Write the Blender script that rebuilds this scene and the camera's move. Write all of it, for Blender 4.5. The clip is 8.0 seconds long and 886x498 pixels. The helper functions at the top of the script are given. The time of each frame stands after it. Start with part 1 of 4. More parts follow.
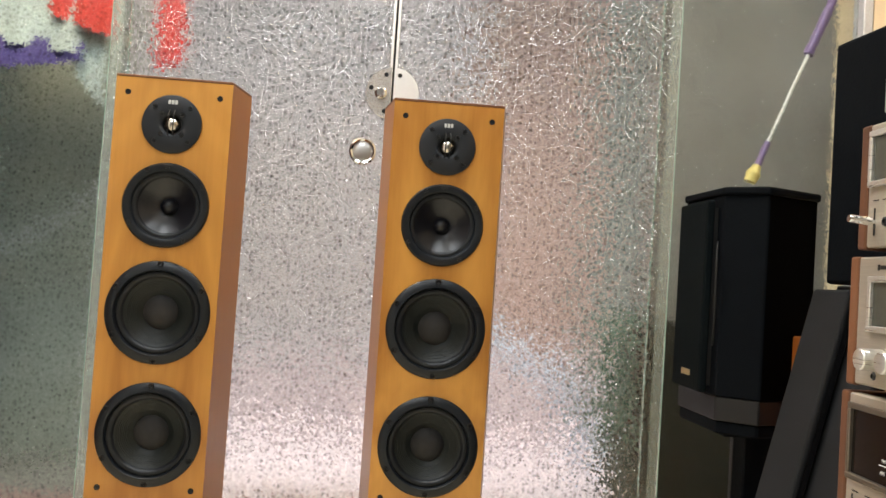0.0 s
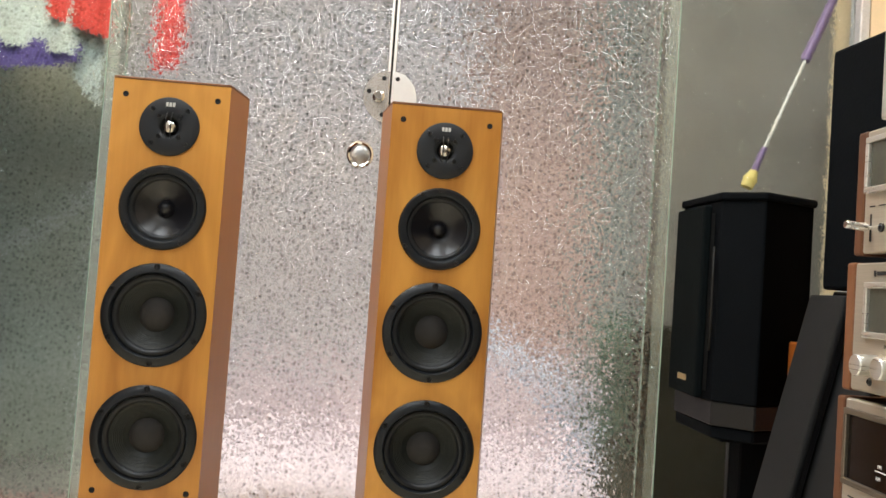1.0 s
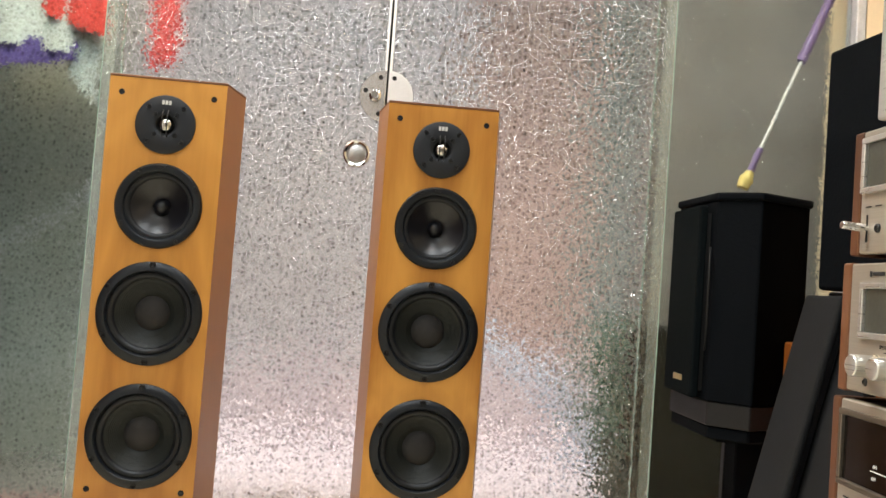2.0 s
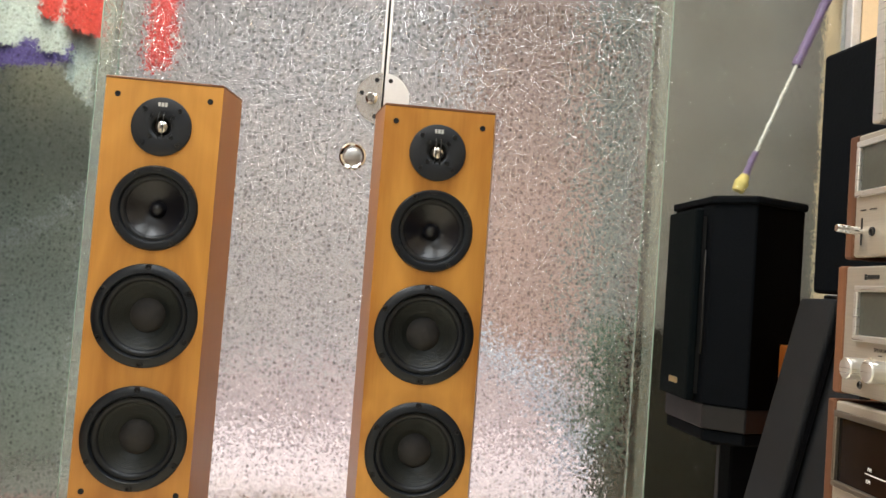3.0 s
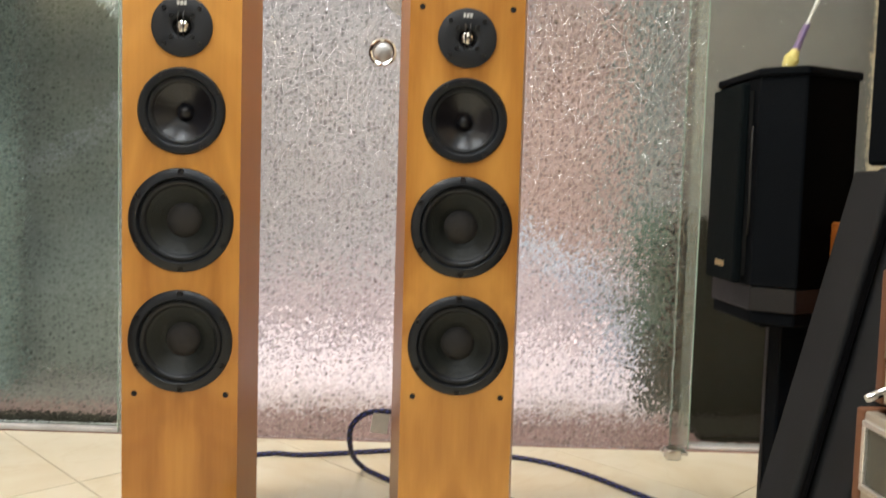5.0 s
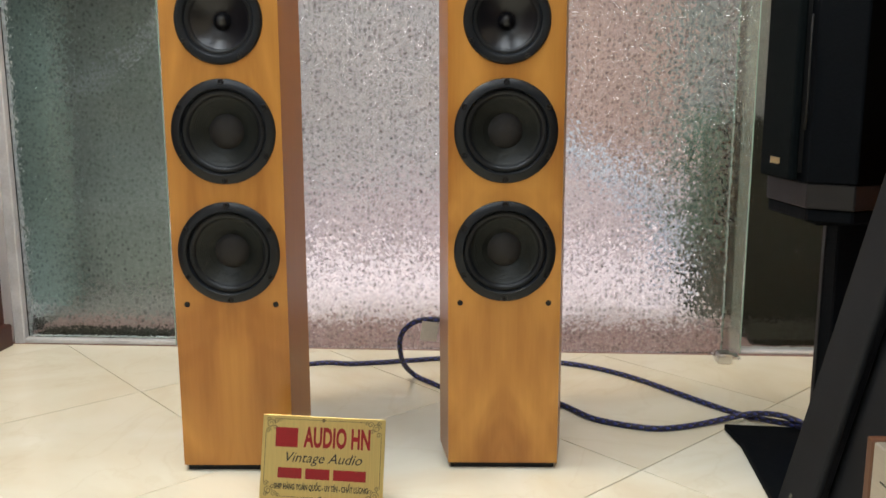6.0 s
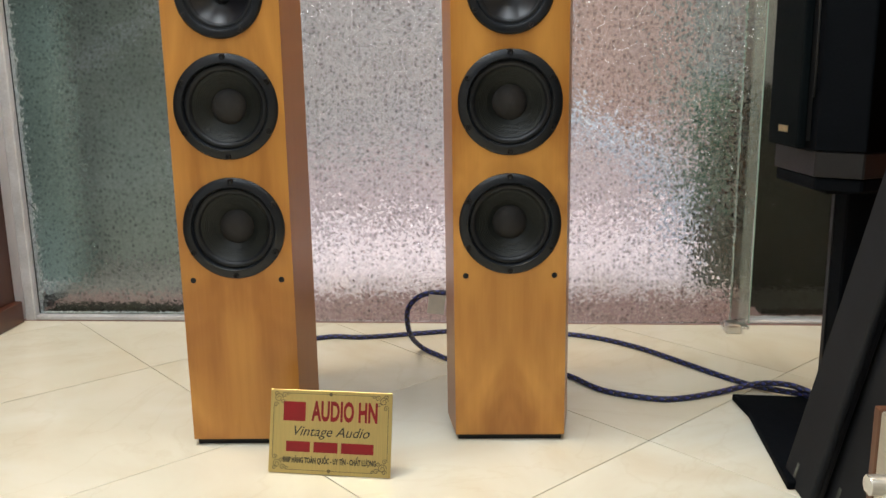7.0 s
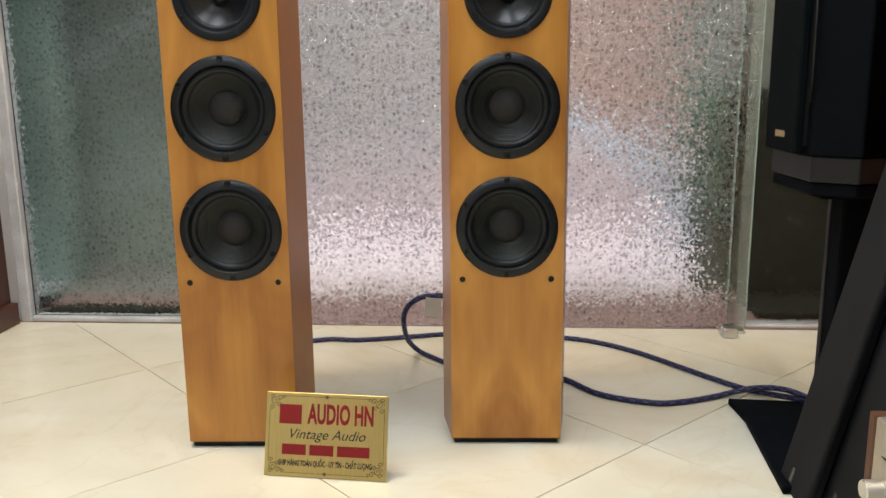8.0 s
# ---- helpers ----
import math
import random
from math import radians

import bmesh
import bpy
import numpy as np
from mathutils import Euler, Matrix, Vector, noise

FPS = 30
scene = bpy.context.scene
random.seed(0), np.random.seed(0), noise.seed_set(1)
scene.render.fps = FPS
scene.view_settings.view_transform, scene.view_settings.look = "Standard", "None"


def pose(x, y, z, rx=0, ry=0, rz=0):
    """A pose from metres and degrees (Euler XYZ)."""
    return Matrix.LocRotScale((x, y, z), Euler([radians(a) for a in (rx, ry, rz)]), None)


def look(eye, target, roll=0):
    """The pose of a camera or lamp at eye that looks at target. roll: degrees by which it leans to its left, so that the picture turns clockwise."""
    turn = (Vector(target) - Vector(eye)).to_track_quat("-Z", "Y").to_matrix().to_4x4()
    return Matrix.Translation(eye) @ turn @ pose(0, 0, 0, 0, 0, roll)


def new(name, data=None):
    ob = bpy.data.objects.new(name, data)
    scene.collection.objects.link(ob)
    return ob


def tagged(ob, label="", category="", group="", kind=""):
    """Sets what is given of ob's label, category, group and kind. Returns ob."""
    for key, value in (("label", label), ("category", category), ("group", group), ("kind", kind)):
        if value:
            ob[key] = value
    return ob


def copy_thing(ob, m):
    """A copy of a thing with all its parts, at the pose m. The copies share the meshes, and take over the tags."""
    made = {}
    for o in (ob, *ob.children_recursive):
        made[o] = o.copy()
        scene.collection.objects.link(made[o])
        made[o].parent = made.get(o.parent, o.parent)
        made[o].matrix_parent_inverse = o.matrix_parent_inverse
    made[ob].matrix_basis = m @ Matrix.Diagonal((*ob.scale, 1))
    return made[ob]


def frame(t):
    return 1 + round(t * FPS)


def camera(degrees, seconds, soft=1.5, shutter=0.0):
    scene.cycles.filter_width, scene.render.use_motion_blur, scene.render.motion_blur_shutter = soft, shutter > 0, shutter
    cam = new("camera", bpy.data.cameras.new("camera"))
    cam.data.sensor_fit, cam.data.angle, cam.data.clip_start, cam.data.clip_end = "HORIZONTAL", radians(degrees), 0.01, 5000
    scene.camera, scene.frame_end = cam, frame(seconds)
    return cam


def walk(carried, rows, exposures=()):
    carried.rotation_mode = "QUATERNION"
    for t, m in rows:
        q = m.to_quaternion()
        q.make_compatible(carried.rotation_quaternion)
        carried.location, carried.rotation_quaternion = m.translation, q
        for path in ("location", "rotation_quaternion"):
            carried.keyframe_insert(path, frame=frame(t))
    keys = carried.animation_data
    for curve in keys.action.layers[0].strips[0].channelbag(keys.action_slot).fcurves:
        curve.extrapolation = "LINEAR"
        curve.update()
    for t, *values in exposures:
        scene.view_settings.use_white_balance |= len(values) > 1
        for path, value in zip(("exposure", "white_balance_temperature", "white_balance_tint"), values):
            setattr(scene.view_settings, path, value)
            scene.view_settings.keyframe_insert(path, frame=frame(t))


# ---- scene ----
cam = camera(56.00, 8.0, shutter=0.4)
EXPOSURES = ((0.0, -0.05, 6300, 10), (5.0, -0.05, 6300, 10), (6.3, -0.31, 6000, 9), (8.0, -0.31, 6000, 9))
PATH = [
    (0, pose(-0.0639, -2.2035, 0.6827, 92.121, -3.737, -2.833)),
    (0.5, pose(-0.0637, -2.2042, 0.6821, 92.299, -3.895, -2.926)),
    (1, pose(-0.0645, -2.2036, 0.6827, 92.395, -4.014, -3.071)),
    (1.5, pose(-0.0652, -2.2020, 0.6821, 92.330, -4.144, -3.233)),
    (3, pose(-0.0654, -2.2028, 0.6814, 92.618, -4.269, -3.656)),
    (3.5, pose(-0.0653, -2.2014, 0.6808, 92.474, -4.360, -3.794)),
    (4, pose(-0.0656, -2.1985, 0.6810, 91.726, -4.331, -3.799)),
    (4.5, pose(-0.0591, -2.1914, 0.6740, 89.866, -3.572, -2.954)),
    (5, pose(-0.0491, -2.1741, 0.6590, 85.986, -1.666, -0.638)),
    (5.2, pose(-0.0473, -2.1692, 0.6576, 84.276, -0.950, 0.404)),
    (6.3, pose(-0.0416, -2.1551, 0.6386, 79.156, 0.449, 2.822)),
    (6.5, pose(-0.0368, -2.1525, 0.6419, 78.576, 0.743, 3.022)),
    (7, pose(-0.0361, -2.1536, 0.6428, 78.212, 0.889, 3.032)),
    (7.5, pose(-0.0364, -2.1534, 0.6425, 78.298, 0.772, 2.951)),
    (8, pose(-0.0358, -2.1537, 0.6440, 78.391, 0.597, 2.886)),
]
walk(cam, PATH, EXPOSURES)

# ---- world and lamps ----
world = bpy.data.worlds.new("sky_world")
scene.world = world
world.use_nodes = True
wn = world.node_tree
wbg = wn.nodes["Background"]
wsky = wn.nodes.new("ShaderNodeTexSky")
wsky.sky_type = "NISHITA"
wsky.sun_disc = False
wsky.sun_elevation = radians(82.5)
wsky.sun_rotation = radians(180)
haze = wn.nodes.new("ShaderNodeHueSaturation")
haze.inputs["Saturation"].default_value = 0.12
wn.links.new(wsky.outputs["Color"], haze.inputs["Color"])
wn.links.new(haze.outputs["Color"], wbg.inputs["Color"])
wbg.inputs["Strength"].default_value = 0.11
sun_data = bpy.data.lights.new("sun", "SUN")
sun_data.energy, sun_data.angle, sun_data.color = 3.8, radians(0.6), (1.0, 0.965, 0.955)
sun = new("sun", sun_data)
sun.matrix_world = look((0, 0, 0), (0.10, 0.30, -2.40))


def area_lamp(name, m, sx, sy, watts, colour):
    data = bpy.data.lights.new(name, "AREA")
    data.shape, data.size, data.size_y = "RECTANGLE", sx, sy
    data.energy, data.color = watts, colour
    ob = new(name, data)
    ob.matrix_world = m
    return ob


CEIL = 2.75
COOL, WARM = (0.95, 0.985, 0.99), (1.0, 0.72, 0.42)
for x, y, watts in ((-0.88, -1.10, 26), (0.25, -1.20, 18), (-0.72, -2.7, 24), (0.42, -2.7, 8)):
    area_lamp("ceiling_panel_light", pose(x, y, CEIL - 0.02), 0.58, 0.58, watts, COOL)
# unseen warm fills, added for the orange tone at the floor's sides
area_lamp("warm_fill_light", pose(-1.02, -0.75, CEIL - 0.02), 0.25, 0.25, 33, WARM)
area_lamp("warm_fill_light", pose(0.85, -0.30, CEIL - 0.02), 0.25, 0.25, 8, WARM)


# ---- materials ----
def shader(name):
    m = bpy.data.materials.new(name)
    m.use_nodes = True
    nt = m.node_tree
    return m, nt, nt.nodes["Principled BSDF"]


def node(nt, kind, **inputs):
    n = nt.nodes.new(kind)
    for key, value in inputs.items():
        n.inputs[key.replace("_", " ")].default_value = value
    return n


def coords(nt, scale=(1, 1, 1), mirrored=False):
    tc = nt.nodes.new("ShaderNodeTexCoord")
    mp = nt.nodes.new("ShaderNodeMapping")
    mp.inputs["Scale"].default_value = scale
    source = tc.outputs["Object"]
    if mirrored:
        fold = nt.nodes.new("ShaderNodeVectorMath")
        fold.operation = "ABSOLUTE"
        nt.links.new(source, fold.inputs[0])
        source = fold.outputs[0]
    nt.links.new(source, mp.inputs["Vector"])
    return mp.outputs["Vector"]


def ramp(nt, fac, stops):
    r = nt.nodes.new("ShaderNodeValToRGB")
    el = r.color_ramp.elements
    while len(el) < len(stops):
        el.new(0.5)
    for e, (p, c) in zip(el, stops):
        e.position, e.color = p, (*c, 1)
    nt.links.new(fac, r.inputs["Fac"])
    return r.outputs["Color"]


def bump(nt, bsdf, height, strength, distance):
    b = nt.nodes.new("ShaderNodeBump")
    b.inputs["Strength"].default_value, b.inputs["Distance"].default_value = strength, distance
    nt.links.new(height, b.inputs["Height"])
    nt.links.new(b.outputs["Normal"], bsdf.inputs["Normal"])
    return b


def rough_var(nt, bsdf, fac, lo, hi):
    mr = nt.nodes.new("ShaderNodeMapRange")
    mr.inputs["To Min"].default_value, mr.inputs["To Max"].default_value = lo, hi
    nt.links.new(fac, mr.inputs["Value"])
    nt.links.new(mr.outputs["Result"], bsdf.inputs["Roughness"])


def plain(name, colour, rough=0.5, metal=0.0, var=0.12, scale=12, fine=180, relief=0.1, stretch=(1, 1, 1), spec=0.5):
    """A surface with broad stains and a fine grain."""
    m, nt, b = shader(name)
    v = coords(nt, stretch)
    n1 = node(nt, "ShaderNodeTexNoise", Scale=scale, Detail=5.0, Roughness=0.6)
    n2 = node(nt, "ShaderNodeTexNoise", Scale=fine, Detail=2.0)
    for n in (n1, n2):
        nt.links.new(v, n.inputs["Vector"])
    add = nt.nodes.new("ShaderNodeMath")
    add.operation = "MULTIPLY_ADD"
    add.inputs[1].default_value = 0.35
    nt.links.new(n2.outputs["Fac"], add.inputs[0])
    nt.links.new(n1.outputs["Fac"], add.inputs[2])
    lo = tuple(c * (1 - var) for c in colour)
    hi = tuple(min(1, c * (1 + var)) for c in colour)
    nt.links.new(ramp(nt, add.outputs[0], ((0.45, lo), (0.9, hi))), b.inputs["Base Color"])
    b.inputs["Metallic"].default_value = metal
    b.inputs["Specular IOR Level"].default_value = spec
    rough_var(nt, b, n1.outputs["Fac"], rough * 0.85, min(1, rough * 1.15))
    if relief:
        bump(nt, b, n2.outputs["Fac"], relief, 0.002)
    return m


def wood(name, dark, light, rough=0.35, scale=9, coat=0.25, swirl=0.6, grain=0.32, mottle=0.35, spread=0.2, book=False):
    """Veneer with an upright grain; book: two leaves mirrored about the middle."""
    m, nt, b = shader(name)
    v = coords(nt, (1, 1, 0.06), book)
    n0 = node(nt, "ShaderNodeTexNoise", Scale=scale * 0.35, Detail=3.0, Distortion=swirl)
    n1 = node(nt, "ShaderNodeTexNoise", Scale=scale * 9, Detail=6.0, Roughness=0.65)
    v2 = coords(nt, (1, 1, mottle), book)
    oi = nt.nodes.new("ShaderNodeObjectInfo")
    for vec, n in ((v2, n0), (v, n1)):
        ad = nt.nodes.new("ShaderNodeVectorMath")
        ad.operation = "MULTIPLY_ADD"
        ad.inputs[1].default_value = (17.0, 23.0, 5.0)
        nt.links.new(oi.outputs["Random"], ad.inputs[0])
        nt.links.new(vec, ad.inputs[2])
        nt.links.new(ad.outputs[0], n.inputs["Vector"])
    mix = nt.nodes.new("ShaderNodeMath")
    mix.operation = "MULTIPLY_ADD"
    mix.inputs[1].default_value = grain
    nt.links.new(n1.outputs["Fac"], mix.inputs[0])
    nt.links.new(n0.outputs["Fac"], mix.inputs[2])
    mid = tuple((a + c) / 2 for a, c in zip(dark, light))
    nt.links.new(ramp(nt, mix.outputs[0], ((0.5 - spread + grain / 2, dark), (0.5 + grain / 2, mid), (0.5 + spread + grain / 2, light))), b.inputs["Base Color"])
    rough_var(nt, b, n0.outputs["Fac"], rough * 0.8, rough * 1.2)
    b.inputs["Coat Weight"].default_value = coat
    b.inputs["Coat Roughness"].default_value = 0.25
    bump(nt, b, n1.outputs["Fac"], 0.06, 0.001)
    return m


def brushed(name, colour, rough=0.3, along=(1, 1, 60), metal=1.0):
    m, nt, b = shader(name)
    v = coords(nt, along)
    n = node(nt, "ShaderNodeTexNoise", Scale=14.0, Detail=4.0)
    nt.links.new(v, n.inputs["Vector"])
    nt.links.new(ramp(nt, n.outputs["Fac"], ((0.3, tuple(c * 0.85 for c in colour)), (0.7, colour))), b.inputs["Base Color"])
    b.inputs["Metallic"].default_value = metal
    rough_var(nt, b, n.outputs["Fac"], rough * 0.8, rough * 1.3)
    bump(nt, b, n.outputs["Fac"], 0.03, 0.0005)
    return m


def hammered_glass(name, tint, blur=0.10, relief=1.0, gloss=0.088, spots=0.6, lean=0.66):
    """Patterned glass: round pebbles of uneven height, refracted darks painted into their tint; the body blurs, the
    skin glints.
    """
    m, nt, b = shader(name)
    out = nt.nodes["Material Output"]
    nt.nodes.remove(b)
    v = coords(nt)

    def maths(op, x, y):
        n = nt.nodes.new("ShaderNodeMath")
        n.operation = op
        for k, value in enumerate((x, y)):
            if isinstance(value, float):
                n.inputs[k].default_value = value
            else:
                nt.links.new(value, n.inputs[k])
        return n.outputs[0]

    def mapped(value, a, b, c, d, smooth=True):
        n = nt.nodes.new("ShaderNodeMapRange")
        n.interpolation_type = "SMOOTHSTEP" if smooth else "LINEAR"
        for key, number in (("From Min", a), ("From Max", b), ("To Min", c), ("To Max", d)):
            n.inputs[key].default_value = number
        nt.links.new(value, n.inputs["Value"])
        return n.outputs["Result"]

    def cells(scale):
        """Distance to the cell's middle, a random grey and the random colour of each pebble."""
        vo = node(nt, "ShaderNodeTexVoronoi", Scale=scale, Randomness=1.0)
        nt.links.new(v, vo.inputs["Vector"])
        grey = nt.nodes.new("ShaderNodeSeparateColor")
        nt.links.new(vo.outputs["Color"], grey.inputs[0])
        return vo.outputs["Distance"], grey.outputs[0], vo.outputs["Color"]

    def leaning(colour, tilt):
        """The normal of small flat pebbles, each leaning its own way."""
        mad = nt.nodes.new("ShaderNodeVectorMath")
        mad.operation = "MULTIPLY_ADD"
        mad.inputs[1].default_value = (tilt, tilt, tilt)
        mad.inputs[2].default_value = (-tilt / 2, -tilt / 2, -tilt / 2)
        nt.links.new(colour, mad.inputs[0])
        plus = nt.nodes.new("ShaderNodeVectorMath")
        nt.links.new(geo.outputs["Normal"], plus.inputs[0])
        nt.links.new(mad.outputs[0], plus.inputs[1])
        unit = nt.nodes.new("ShaderNodeVectorMath")
        unit.operation = "NORMALIZE"
        nt.links.new(plus.outputs[0], unit.inputs[0])
        return unit.outputs[0]

    geo = nt.nodes.new("ShaderNodeNewGeometry")
    big, fine, tiny, spot_cell = cells(105.0), cells(190.0), cells(290.0), cells(78.0)
    height = maths("ADD", maths("MULTIPLY", mapped(big[0], 0.05, 0.6, 1.0, 0.0), big[1]), maths("MULTIPLY", mapped(fine[0], 0.05, 0.6, 0.5, 0.0), fine[1]))
    body_bump = nt.nodes.new("ShaderNodeBump")
    body_bump.inputs["Strength"].default_value, body_bump.inputs["Distance"].default_value = 1.0, 0.0009 * relief
    nt.links.new(height, body_bump.inputs["Height"])
    nt.links.new(leaning(cells(150.0)[2], 0.42 * relief), body_bump.inputs["Normal"])
    # refraction's dark spots and the speckle from pebble to pebble, painted into the tint
    dark_spot = maths("MULTIPLY", mapped(spot_cell[0], 0.22, 0.42, 1.0, 0.0), mapped(spot_cell[1], 0.42, 0.62, 0.0, 1.0))
    spot_tint = maths("MULTIPLY", mapped(dark_spot, 0.0, 1.0, 1.0, spots, False), mapped(fine[1], 0.0, 1.0, 0.5 + spots / 2, 1.0, False))
    shade = nt.nodes.new("ShaderNodeVectorMath")
    shade.operation = "SCALE"
    shade.inputs[0].default_value = tint
    nt.links.new(spot_tint, shade.inputs["Scale"])
    slow = node(nt, "ShaderNodeTexNoise", Scale=6.0, Detail=3.0)
    nt.links.new(v, slow.inputs["Vector"])
    body = nt.nodes.new("ShaderNodeBsdfRefraction")
    body.inputs["IOR"].default_value = 1.45
    nt.links.new(shade.outputs[0], body.inputs["Color"])
    nt.links.new(mapped(slow.outputs["Fac"], 0.0, 1.0, blur * 0.7, blur * 1.3, False), body.inputs["Roughness"])
    nt.links.new(body_bump.outputs["Normal"], body.inputs["Normal"])
    skin = nt.nodes.new("ShaderNodeBsdfGlossy")
    skin.inputs["Roughness"].default_value = 0.09
    nt.links.new(leaning(tiny[2], lean), skin.inputs["Normal"])
    mix = nt.nodes.new("ShaderNodeMixShader")
    mix.inputs[0].default_value = gloss
    nt.links.new(body.outputs[0], mix.inputs[1])
    nt.links.new(skin.outputs[0], mix.inputs[2])
    nt.links.new(mix.outputs[0], out.inputs["Surface"])
    return m


